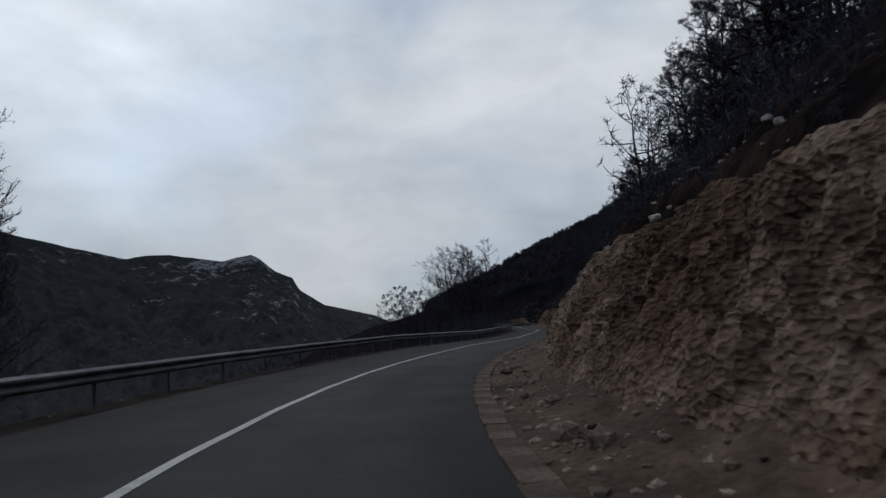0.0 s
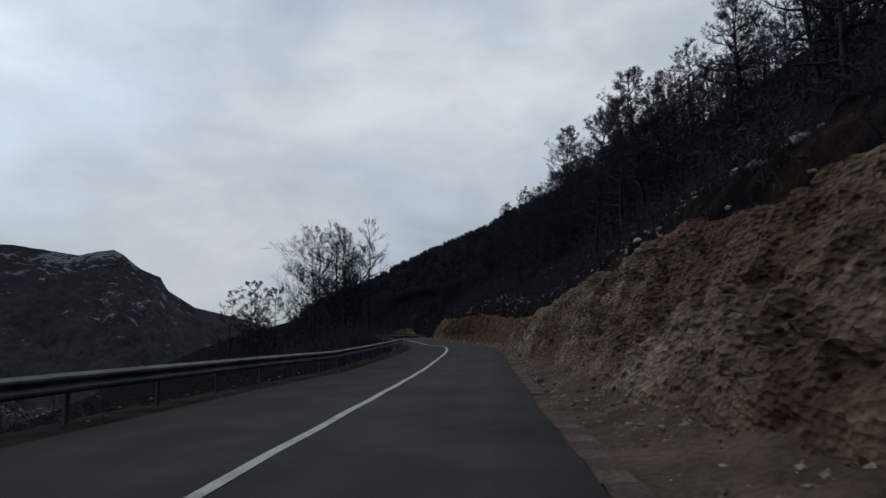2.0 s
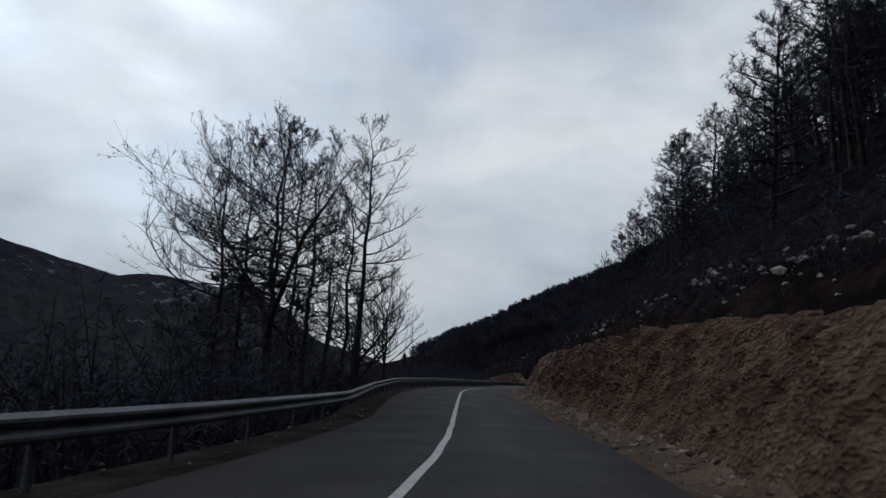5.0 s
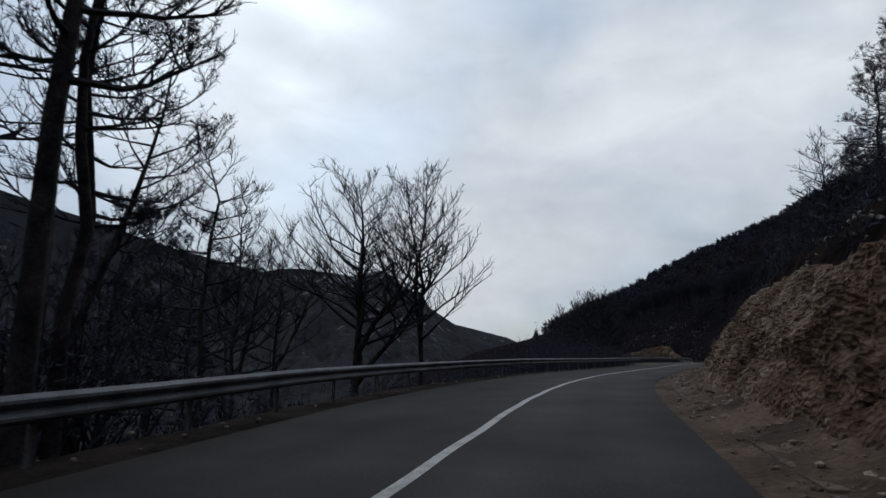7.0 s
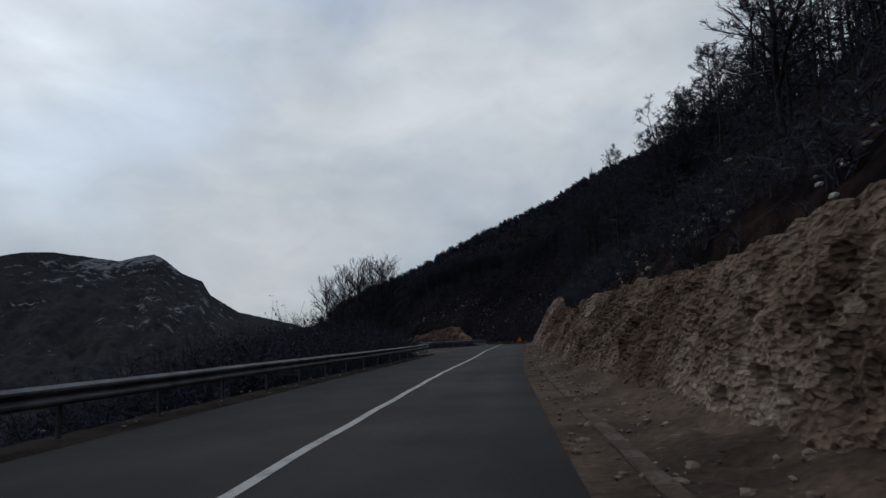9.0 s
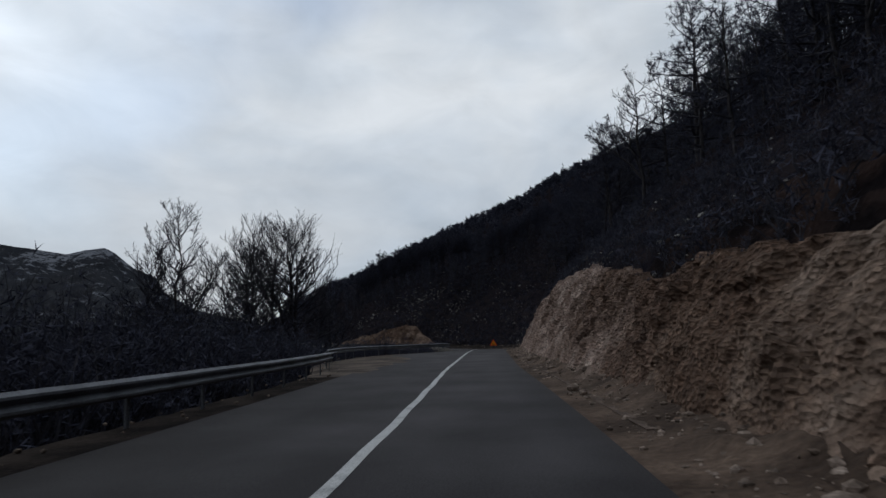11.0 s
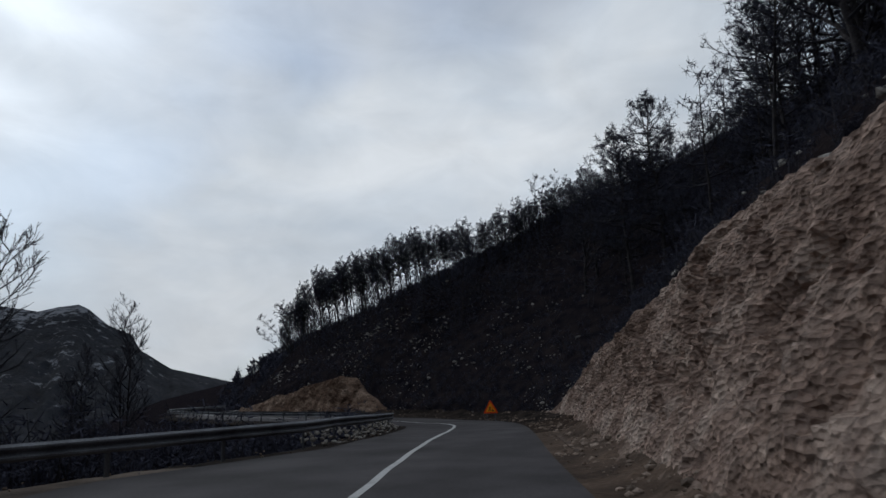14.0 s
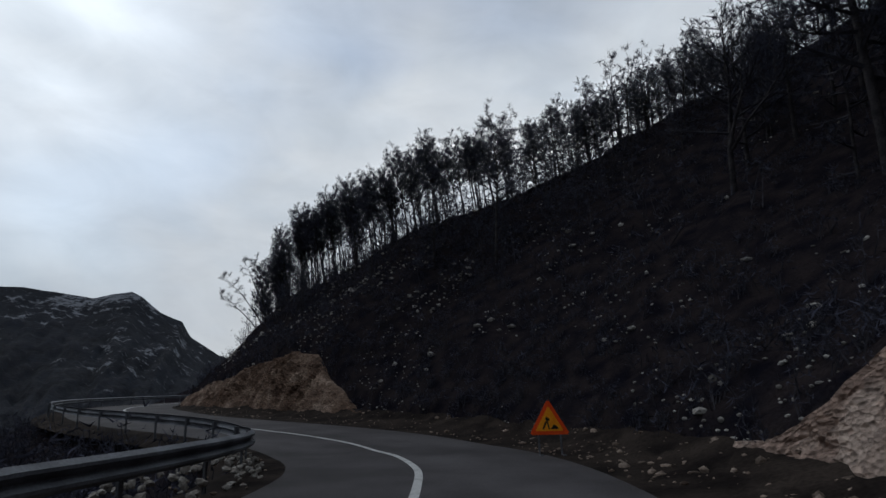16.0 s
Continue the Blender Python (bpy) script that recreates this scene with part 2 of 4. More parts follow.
STONE = material("loose_stone", (0.16, 0.14, 0.12), (0.42, 0.40, 0.37), 3.0, 0.9, 0.5, 8, per_island=0.4)
PALE_STONE = material("bleached_stone", (0.18, 0.168, 0.152), (0.48, 0.46, 0.43), 3.0, 0.9, 0.5, 8, per_island=0.4)
BURNT = material("burnt_ground", (0.0088, 0.0085, 0.0125), (0.028, 0.0225, 0.0235), 1.3, 0.97, 1.0, 10, gloss=0.0)
BARK = material("charred_bark", (0.018, 0.017, 0.020), (0.060, 0.054, 0.056), 3.0, 0.95, 0.5, 8)
# Blue lift in the twig and needle colours stands in for veiling haze.
TWIG = material("charred_twig", (0.025, 0.025, 0.033), (0.064, 0.061, 0.072), 2.0, 0.95, 0.0, 6)
NEEDLE = material("scorched_needle", (0.056, 0.058, 0.080), (0.084, 0.087, 0.118), 2.0, 0.95, 0.0, 6, per_island=0.12, gloss=0.0)
STEEL = material("galvanised_steel", (0.080, 0.084, 0.096), (0.165, 0.174, 0.193), 1.5, 0.62, 0.1, 20, metal=0.25, gloss=0.4)
DARK_VERGE = material("dark_verge", (0.013, 0.0105, 0.010), (0.042, 0.033, 0.028), 0.9, 0.97, 0.6, 16, gloss=0.02)
BROWN_VERGE = material("dark_brown_verge", (0.026, 0.018, 0.014), (0.064, 0.045, 0.034), 0.8, 0.96, 0.8, 15, gloss=0.02)
DUST = material("brown_scree", (0.100, 0.068, 0.050), (0.235, 0.168, 0.128), 0.9, 0.96, 1.0, 16, low=0.3, high=0.68, gloss=0.03)
PALE_DUST = material("pale_scree", (0.105, 0.073, 0.057), (0.23, 0.172, 0.140), 0.9, 0.96, 1.0, 16, low=0.3, high=0.68, gloss=0.03)
CONCRETE = material("old_concrete", (0.075, 0.053, 0.041), (0.165, 0.122, 0.097), 1.2, 0.92, 0.8, 14, per_object=0.04)


def mountain_material():
    """Dark scrub with bare limestone, most of it about the peak and down its flank; both tinted blue as painted haze.
    """
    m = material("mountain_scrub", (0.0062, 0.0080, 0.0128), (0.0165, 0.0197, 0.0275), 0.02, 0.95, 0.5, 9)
    n, l = m.node_tree.nodes, m.node_tree.links
    b = n["Principled BSDF"]
    old = b.inputs["Base Color"].links[0].from_socket
    tc, mp = n.new("ShaderNodeTexCoord"), n.new("ShaderNodeMapping")
    mp.inputs["Scale"].default_value = (1, 1, 1.2)
    rock = n.new("ShaderNodeTexNoise")
    rock.inputs["Scale"].default_value, rock.inputs["Detail"].default_value, rock.inputs["Roughness"].default_value = 0.045, 12, 0.76
    far = n.new("ShaderNodeVectorMath")
    far.operation = "DISTANCE"
    far.inputs[1].default_value = (-650, 1400, 178)
    near = n.new("ShaderNodeMapRange")
    near.inputs["From Min"].default_value, near.inputs["From Max"].default_value = 25, 420
    near.inputs["To Min"].default_value, near.inputs["To Max"].default_value = 0.118, -0.02
    add, bare, patch, more = n.new("ShaderNodeMath"), n.new("ShaderNodeTexNoise"), n.new("ShaderNodeMapRange"), n.new("ShaderNodeMath")
    bare.inputs["Scale"].default_value, bare.inputs["Detail"].default_value = 0.006, 4
    patch.inputs["From Min"].default_value, patch.inputs["From Max"].default_value = 0.45, 0.68
    patch.inputs["To Min"].default_value, patch.inputs["To Max"].default_value = -0.05, 0.10
    l.new(tc.outputs["Object"], bare.inputs["Vector"])
    l.new(bare.outputs["Fac"], patch.inputs["Value"])
    r = n.new("ShaderNodeValToRGB")
    e = r.color_ramp.elements
    e[0].position, e[0].color, e[1].position, e[1].color = 0.605, (0, 0, 0, 1), 0.655, (1, 1, 1, 1)
    mix = n.new("ShaderNodeMix")
    mix.data_type = "RGBA"
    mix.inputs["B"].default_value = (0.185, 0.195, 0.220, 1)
    l.new(tc.outputs["Object"], mp.inputs["Vector"])
    l.new(mp.outputs["Vector"], rock.inputs["Vector"])
    l.new(tc.outputs["Object"], far.inputs[0])
    l.new(far.outputs["Value"], near.inputs["Value"])
    l.new(rock.outputs["Fac"], add.inputs[0])
    l.new(near.outputs["Result"], add.inputs[1])
    l.new(add.outputs["Value"], more.inputs[0])
    l.new(patch.outputs["Result"], more.inputs[1])
    l.new(more.outputs["Value"], r.inputs["Fac"])
    l.new(r.outputs["Color"], mix.inputs["Factor"])
    l.new(old, mix.inputs["A"])
    l.new(mix.outputs["Result"], b.inputs["Base Color"])
    return m


MOUNTAIN = mountain_material()


# ---------------------------------------------------------------- the line of the road
HEADS = [18.5, 18, 17.5, 17, 16.5, 16, 15.5, 15, 14.4, 10.2, 6.4, 2.1, -1.9, -4.5, -6.6, -6.3, -6.5, -6.5, -5.8, -5.9, -6.6, -6.1, -4.3, -2.8, -0.3, 3.4, 5.9, 6.6, 6.2, 6.4, 5.9, 6.3, 4.3, 1.7, -1.6, -3.4, -3.7, -3.6, -4.3, -5.5, -5.5, -4.5, -4.5, -3.9, -4.9, -5.3, -4.9, -5.1, -4.8, -5.1, -6.5, -8, -6.8, -3.6, 6.6, 25, 39.7, 46.3, 47, 42, 36, 31, 28, 24, 17, 8, -1, -9, -12, -12, -12, -12, -12, -12, -12, -12, -12, -12, -12, -12, -12]
S = np.arange(-40.0, 360.1, 0.5)
_h = np.radians(np.interp(S, -40 + 5 * np.arange(len(HEADS)), HEADS))
_k = np.ones(5) / 5
_h = np.convolve(np.pad(_h, 2, mode="edge"), _k, mode="valid")
CX = np.concatenate([[0], np.cumsum(-(np.sin(_h[1:]) + np.sin(_h[:-1])) * 0.25)])
CY = np.concatenate([[0], np.cumsum((np.cos(_h[1:]) + np.cos(_h[:-1])) * 0.25)])
_i0 = int(np.argmin(np.abs(S)))
CX += X_START - CX[_i0]
CY += -4 - CY[_i0]
NX, NY = np.cos(_h), np.sin(_h)


def road_z(y):
    return np.interp(y, ZY, ZV)


def at(s, o, dz=0.0):
    """The point o metres to the right of the centre line at chainage s, dz above the road."""
    x, y = np.interp(s, S, CX), np.interp(s, S, CY)
    return np.array([x + o * np.interp(s, S, NX), y + o * np.interp(s, S, NY), road_z(y) + dz])


def nearest(x, y):
    """Chainage and offset of points in the plan."""
    x, y = np.atleast_1d(x).astype(float), np.atleast_1d(y).astype(float)
    best, idx = np.full(x.shape, 1e18), np.zeros(x.shape, int)
    for i in range(0, len(S), 4):
        d = (x - CX[i]) ** 2 + (y - CY[i]) ** 2
        k = d < best
        best[k], idx[k] = d[k], i
    side = (x - CX[idx]) * NX[idx] + (y - CY[idx]) * NY[idx]
    return S[idx], np.where(side >= 0, 1, -1) * np.sqrt(best)


EDGE_R = lambda s: np.interp(s, [-40, 0, 40, 60, 90, 115, 160, 180, 195, 212, 228, 360], [3.25, 3.25, 3.15, 3.35, 3.3, 2.95, 2.8, 2.8, 2.95, 3.2, 3.1, 3.1])
BASE_R = lambda s: np.interp(s, [-40, 0, 15, 30, 40, 50, 60, 75, 90, 118, 131, 148, 165, 180, 196, 209, 227, 236, 246, 250, 256, 272, 360], [4.9, 4.8, 4.8, 5.0, 4.2, 4.7, 4.2, 4.0, 4.2, 4.1, 4.6, 4.2, 4.0, 3.9, 3.8, 4.3, 5.2, 4.6, 5.5, 5.3, 4.9, 3.6, 3.6])
CUT_H = lambda s: np.interp(s, [-40, 0, 13, 40, 46, 55, 62, 68, 85, 95, 104, 118, 130, 139, 146, 155, 166, 173, 181, 188, 196, 206, 213, 222, 225.3, 226.4, 227.4, 228.4, 241, 246, 249, 251.5, 254, 258, 263, 268, 273, 278, 360], [3, 2.9, 3, 3.2, 3.7, 3.4, 2.9, 2.0, 2.4, 3.2, 2.9, 2.8, 3.0, 2.3, 2.5, 2.6, 2.4, 3.0, 4.0, 4.6, 4.8, 4.6, 4.0, 3.4, 3.1, 2.7, 1.3, 0.3, 0.25, 0.3, 1.6, 3.1, 3.4, 2.8, 2.0, 1.2, 0.6, 0.4, 0.4])
RAIL_O = lambda s: np.interp(s, [-40, 0, 45, 52, 60, 80, 95, 105, 120, 135, 170, 176, 180, 184, 188, 193, 200, 204, 208, 212, 218, 230, 241, 250, 360], [-4.2, -4.2, -4.0, -3.6, -3.5, -3.4, -3.2, -3.9, -4.3, -4.2, -4.1, -4.3, -4.8, -6.0, -7.0, -7.7, -7.8, -6.9, -5.0, -3.3, -3.0, -3.1, -3.6, -4.0, -4.0])


def grid_mesh(name, rows, cols, fn, mat, smooth=True, uv=False):
    """A sheet whose vertex (i, j) is fn(rows[i], cols[j])."""
    v = [tuple(fn(r, c)) for r in rows for c in cols]
    m, k = len(rows), len(cols)
    f = [(i * k + j, i * k + j + 1, (i + 1) * k + j + 1, (i + 1) * k + j) for i in range(m - 1) for j in range(k - 1)]
    me = bpy.data.meshes.new(name)
    me.from_pydata(v, [], f)
    me.materials.append(mat)
    if smooth:
        me.polygons.foreach_set("use_smooth", [True] * len(f))
    if uv:
        layer = me.uv_layers.new(name="across")
        idx = np.zeros(len(me.loops), int)
        me.loops.foreach_get("vertex_index", idx)
        co = np.stack([np.asarray(cols)[idx % k], np.asarray(rows)[idx // k]], -1)
        layer.data.foreach_set("uv", co.ravel())
    me.update()
    return me


def part(name, bm, mat, parent, label=""):
    me = bpy.data.meshes.new(name)
    bm.to_mesh(me)
    bm.free()
    me.materials.append(mat)
    ob = new(name, me)
    ob.parent = parent
    return tagged(ob, label)


# ---------------------------------------------------------------- ground
def axis(lo, hi, step, far):
    a = list(np.arange(lo, hi + 0.01, step))
    d = step
    while a[-1] < far:
        d *= 1.25
        a.append(a[-1] + d)
    d = step
    while a[0] > -far:
        d *= 1.25
        a.insert(0, a[0] - d)
    return np.array(a)


def fbm(x, y, z=0.0, octaves=4):
    return noise.fractal(Vector((x, y, z)), 1.0, 2.1, octaves)


SLOPE = lambda s: np.interp(s, [222, 230, 238, 244, 250, 260, 272, 280], [0.80, 0.76, 0.82, 0.92, 0.90, 0.87, 0.95, 1.1])
SPUR_Y = lambda x: np.interp(x, [-40, -14, -8, -2, 3, 9, 40], [285, 275, 268, 262, 258, 255, 255])


def ground_height(x, y):
    s, o = nearest(x, y)
    zr = road_z(np.clip(y, -40, 300))
    top_o = BASE_R(s) + 0.6 * CUT_H(s)
    d = o - top_o
    slope = CUT_H(s) + SLOPE(s) * (d - 0.002 * np.clip(d, 0, 70) ** 2) - 0.6 * np.clip(d - 70, 0, None)
    spur = np.interp(x, [-30, -17, -13, -8.7, -6, 0, 4.9, 9, 12.8, 17.3, 21.2, 25.3, 32, 60], [-8, 2.0, 6.6, 9.4, 10.2, 11.4, 12.3, 13.5, 15.3, 17.3, 19.1, 20.6, 24.5, 39]) + np.clip(SPUR_Y(x) - y, 0, None) * 0.45 - np.clip(y - SPUR_Y(x), 0, None) * 0.5
    right = np.minimum(slope, np.maximum(spur, -8))
    rise = np.clip((y - 325) / 275, 0, 1)
    ridge = np.interp(x, [-420, -300, -210, -150, -112, -85, -68, -54, -36, -10, 4, 17, 38, 53, 68, 88, 110, 200, 400], [-95, -60, -18, 5, 13, 24, 33, 38, 44, 59, 64, 71, 80, 86, 92, 105, 115, 150, 180])
    far_hill = -75 + (ridge + 75) * (3 - 2 * rise) * rise * rise * np.where(y > 620, np.clip(1 - (y - 620) / 600, 0, 1), 1)
    right = np.maximum(right, far_hill)
    inner = np.interp(o, [3, 4.2], [-0.30, -0.45])
    right = np.where(d < 0, np.where(o < BASE_R(s) + 0.15, inner, np.minimum(CUT_H(s) * np.clip((o - BASE_R(s) - 0.15) / (0.6 * CUT_H(s) + 0.01), 0, 1) - 1.3, 0.6 * CUT_H(s) - 0.4)), right - 1.5 * np.clip(1 - d / 2.2, 0, 1) * np.clip(CUT_H(s) / 2, 0.6, 1))
    lo = -o + RAIL_O(s)
    left = np.where(lo < 0.4, -0.25 - 0.1 * np.clip(lo, 0, 1), -0.3 - 0.42 * (lo - 0.4))
    left = np.maximum(left, -70 - 0.01 * lo)
    left = np.maximum(left, far_hill)
    return zr + np.where(o >= 0, right, left), s, o, d, lo


gx, gy = axis(-70, 90, 1.5, 3800), axis(-45, 345, 1.5, 3800)
gy = np.concatenate([gy[gy < 346], np.arange(349, 640, 5.0), gy[gy > 650]])
GX, GY = np.meshgrid(gx, gy)
GZ, GS, GO, GD, GL = ground_height(GX.ravel(), GY.ravel())
rough_amount = np.where(GO > 0, np.clip(GD / 6, 0, 1), np.clip((GL - 0.5) / 6, 0, 1))
for k in np.nonzero(rough_amount > 0.01)[0]:
    GZ[k] += rough_amount[k] * (0.9 * fbm(GX.flat[k] * 0.11, GY.flat[k] * 0.11) + 0.25 * fbm(GX.flat[k] * 0.6, GY.flat[k] * 0.6, 3))
nrow, ncol = GX.shape
me = bpy.data.meshes.new("ground")
me.from_pydata([(a, b, c) for a, b, c in zip(GX.ravel(), GY.ravel(), GZ)], [], [(i * ncol + j, i * ncol + j + 1, (i + 1) * ncol + j + 1, (i + 1) * ncol + j) for i in range(nrow - 1) for j in range(ncol - 1)])
me.materials.append(BURNT)
me.polygons.foreach_set("use_smooth", [True] * len(me.polygons))
ground = tagged(new("ground", me), "burnt black hillside ground with scorched scrub and ash", "ground", kind="structure")


def ground_z(x, y):
    """Height of the ground sheet at a place."""
    i = int(np.clip(np.searchsorted(gx, x) - 1, 0, len(gx) - 2))
    j = int(np.clip(np.searchsorted(gy, y) - 1, 0, len(gy) - 2))
    u, v = (x - gx[i]) / (gx[i + 1] - gx[i]), (y - gy[j]) / (gy[j + 1] - gy[j])
    q = GZ.reshape(nrow, ncol)
    return float((1 - v) * ((1 - u) * q[j, i] + u * q[j, i + 1]) + v * ((1 - u) * q[j + 1, i] + u * q[j + 1, i + 1]))


# ---------------------------------------------------------------- road
rs = np.arange(-38, 302, 1.0)
LEFT_EDGE = lambda s: np.maximum(RAIL_O(s) + 0.7, np.interp(s, [192, 200, 206], [-3.4, -5.4, -5.4]))
road_cols = np.linspace(0, 1, 13)
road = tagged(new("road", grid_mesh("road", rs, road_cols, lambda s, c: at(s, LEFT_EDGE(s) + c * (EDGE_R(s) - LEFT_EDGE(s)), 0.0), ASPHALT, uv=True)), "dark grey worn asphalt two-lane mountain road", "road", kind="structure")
line = tagged(new("road_line", grid_mesh("road_line", np.arange(-38, 300, 0.5), (-0.07, 0.07), lambda s, c: at(s, c + 0.012 * math.sin(s * 1.7), 0.006), PAINT)), "worn solid white centre line on asphalt", "road line", kind="structure")
def verge_right(s, c):
    return at(s, EDGE_R(s) - 0.05 + 0.12 * fbm(s * 0.5, 1) * (c < 0.1) + c * (BASE_R(s) + 0.5 - EDGE_R(s)), -0.02 + 0.05 * c + 0.42 * c ** 2.5 + (0.14 * c * fbm(s * 0.8, c * 3) + 0.07 * fbm(s * 2.5, c * 6) + 0.035 * fbm(s * 7, c * 14, 3)) * min(1, max(0, c - 0.26) * 3))


for s0, s1, mat, label in ((-38, 216, SOIL, "brown earth and rubble verge below a rock cut"), (216, 225, BROWN_VERGE, "dark brown earth verge at the end of the cut"), (225, 302, DARK_VERGE, "dark stony verge round the outside of the bend")):
    tagged(new("verge", grid_mesh("verge", np.arange(s0, s1 + 0.1, 0.2), np.linspace(0, 1, 18), verge_right, mat)), label, "verge", kind="structure")


def verge_left(s, c):
    return at(s, LEFT_EDGE(s) + 0.06 + (0.1 * fbm(s * 0.6, 5) + (max(0.05, 0.45 + 0.9 * fbm(s * 0.35, 9)) if 177 < s < 199 else 0)) * (c < 0.1) + c * (RAIL_O(s) - 0.9 - LEFT_EDGE(s)), (0.006 if 177 < s < 199 else -0.012) - 0.03 * c - 0.5 * max(0, c - 0.75) + 0.035 * fbm(s * 2, c * 5, 8) * min(1, c * 5))


# First stretch: dark earth, with the shade below the rail darkened into its colour.
for s0, s1, mat, label in ((-38, 176, DARK_VERGE, "dark dirty verge with dead grass, guardrail shade in its colour"), (176, 208, GRAVEL, "dusty pale gravel lay-by beside the road"), (208, 302, DARK_VERGE, "dark rubble verge round the bend")):
    tagged(new("verge", grid_mesh("verge", np.arange(s0, s1 + 0.1, 0.5), np.linspace(0, 1, 8), verge_left, mat)), label, "verge", kind="structure")


def cut_point(s, c):
    h = max(CUT_H(s) + 0.35 * fbm(s * 0.25, 7) + 0.15 * fbm(s * 1.1, 8), 0.15)
    o = BASE_R(s) + 0.62 * h * c ** 1.15 + (c > 0.96) * 0.5
    w = c * h
    n0 = noise.noise(Vector((s * 0.23, w * 0.30, 14)))
    n1 = noise.noise(Vector((s * 0.55, w * 0.50, 4)))
    n2 = noise.noise(Vector((s * 1.2, w * 1.2, 9)))
    n3, n4 = noise.noise(Vector((s * 2.6, w * 2.6, 31))), noise.noise(Vector((s * 2.6, w * 2.6, 47)))
    chunky = min(1.0, max(0.15, 0.6 + 1.1 * noise.noise(Vector((s * 0.38, w * 0.55, 61)))))
    blocks = 0.0
    for size, amount, warp in ((0.9, 0.20, 0.5), (2.1, 0.16 * chunky, 0.8), (4.6, 0.07 * chunky, 1.1)):
        q = Vector((s * size * 0.85 + 0.45 * w * size + 0.5 * n2 + warp * n3, w * size * 1.3 - 0.25 * s * size + 0.5 * n1 + warp * n4, 2))
        dist, pts = noise.voronoi(q, distance_metric="DISTANCE", exponent=2.5)
        off = q - pts[0]
        tilt = 0.9 * off.x * noise.cell(pts[0] * 3.7 + Vector((9, 0, 0))) + off.y * (0.45 + 0.6 * noise.cell(pts[0] * 5.1))
        blocks += amount * (0.6 * noise.cell(pts[0] * 7.31) + tilt)
    blocks *= float(np.interp(s, [64, 74, 88, 98], [1.0, 0.45, 0.45, 1.0]))
    bump = (0.30 * n0 + 0.16 * n1 + blocks + 0.13 * fbm(s * 2.3 + 0.8 * w, w * 3.0, 1, 6)) * min(1, h / 3.0) * min(1, 0.10 + c * 2.4) * (1 - 0.65 * max(0, c - 0.8) / 0.2)
    return at(s, o - 0.86 * bump, 0.05 + h * c + 0.5 * bump * min(1, c * 3))


for s0, s1, mat, label in ((-38, 166, ROCK, "fractured brown limestone and earth road cut"), (165.9, 229.0, PALE_ROCK, "high fractured pale limestone road cut"), (245, 284, TAWNY_ROCK, "tawny limestone cut on the outside of the bend")):
    tagged(new("rock_cut", grid_mesh("rock_cut", np.arange(s0, s1, 0.095), np.linspace(0, 1, 58), cut_point, mat, smooth=False)), label, "rock face", kind="structure")

def bank_width(s):
    return float(np.interp(s, [165, 180], [2.0, 2.8])) + 1.1 * fbm(s * 0.2, 2)


def bank_point(s, c):
    """Soil that tucks in behind the lip of the cut and runs up onto the slope."""
    d = 0.1 + c * bank_width(s)
    p = at(s, BASE_R(s) + 0.6 * CUT_H(s) + d)
    lip = p[2] + CUT_H(s) + 0.35 * fbm(s * 0.25, 7) + 0.15 * fbm(s * 1.1, 8) - 0.22
    z = max(ground_z(p[0], p[1]) + 0.08, p[2] + CUT_H(s) + SLOPE(s) * d + 0.05)
    z += 0.20 * fbm(s * 0.6, c * 2.2, 6) + 0.10 * fbm(s * 2.2, c * 7, 5) + 0.05 * fbm(s * 6, c * 18, 4)
    k = min(1, c * 5)
    return (p[0], p[1], lip * (1 - k) + z * k - 0.6 * max(0, c - 0.82) / 0.18)


for s0, s1, mat, label in ((-38, 172, RED_SOIL, "dark red-brown soil bank above the rock cut"), (171.5, 246, BURNT, "charred lip of the slope above the cut and bend"), (245.5, 284, BURNT, "charred lip of the slope above the far cut")):
    tagged(new("soil_bank", grid_mesh("soil_bank", np.arange(s0, s1, 0.3), np.linspace(0, 1, 20), bank_point, mat)), label, "bank", kind="structure")



def on_slope(s, d, lift=0.0):
    """The place d metres back from the top of the cut, on the bank or on the ground behind it."""
    p = at(s, float(BASE_R(s) + 0.6 * CUT_H(s)) + d)
    z, c = ground_z(p[0], p[1]), (d - 0.1) / bank_width(s)
    if 0 <= c <= 0.9:
        z = max(z, bank_point(s, c)[2])
    return (p[0], p[1], z + lift)


SCREE_H = lambda s: np.interp(s, [-40, 20, 60, 100, 140, 166, 185, 214, 222, 228, 231], [0.5, 0.5, 0.45, 1.0, 0.7, 0.9, 1.2, 1.2, 1.4, 0.8, 0.2])


def scree_point(s, c):
    """Loose stuff fallen from the face, lying against its foot."""
    h = float(SCREE_H(s)) * max(0.25, 0.75 + 0.9 * noise.noise(Vector((s * 0.16, 2, 7))))
    o = BASE_R(s) - 0.45 + c * (0.65 + 0.6 * h)
    return at(s, o + 0.10 * fbm(s * 0.7, c * 2, 11) * (1 - c), 0.01 + h * c ** 1.7 + (0.07 * fbm(s * 1.6, c * 5, 12) + 0.05 * fbm(s * 6, c * 12, 13)) * min(1, c * 5))


for s0, s1, mat, label in ((-30, 166, DUST, "brown scree and dust at the foot of the cut"), (165.8, 229.0, PALE_DUST, "pale dusty scree at the foot of the high cut")):
    tagged(new("scree", grid_mesh("scree", np.arange(s0, s1, 0.14), np.linspace(0, 1, 16), scree_point, mat)), label, "scree", kind="structure")

# ---------------------------------------------------------------- far mountain
AZ = [70, 62, 55, 48, 42, 34.7, 33.3, 31.6, 29.0, 27.2, 26.0, 24.8, 24.1, 22.8, 21.3, 20.7, 18.5, 17.4, 14.2, 12, 8, 4]
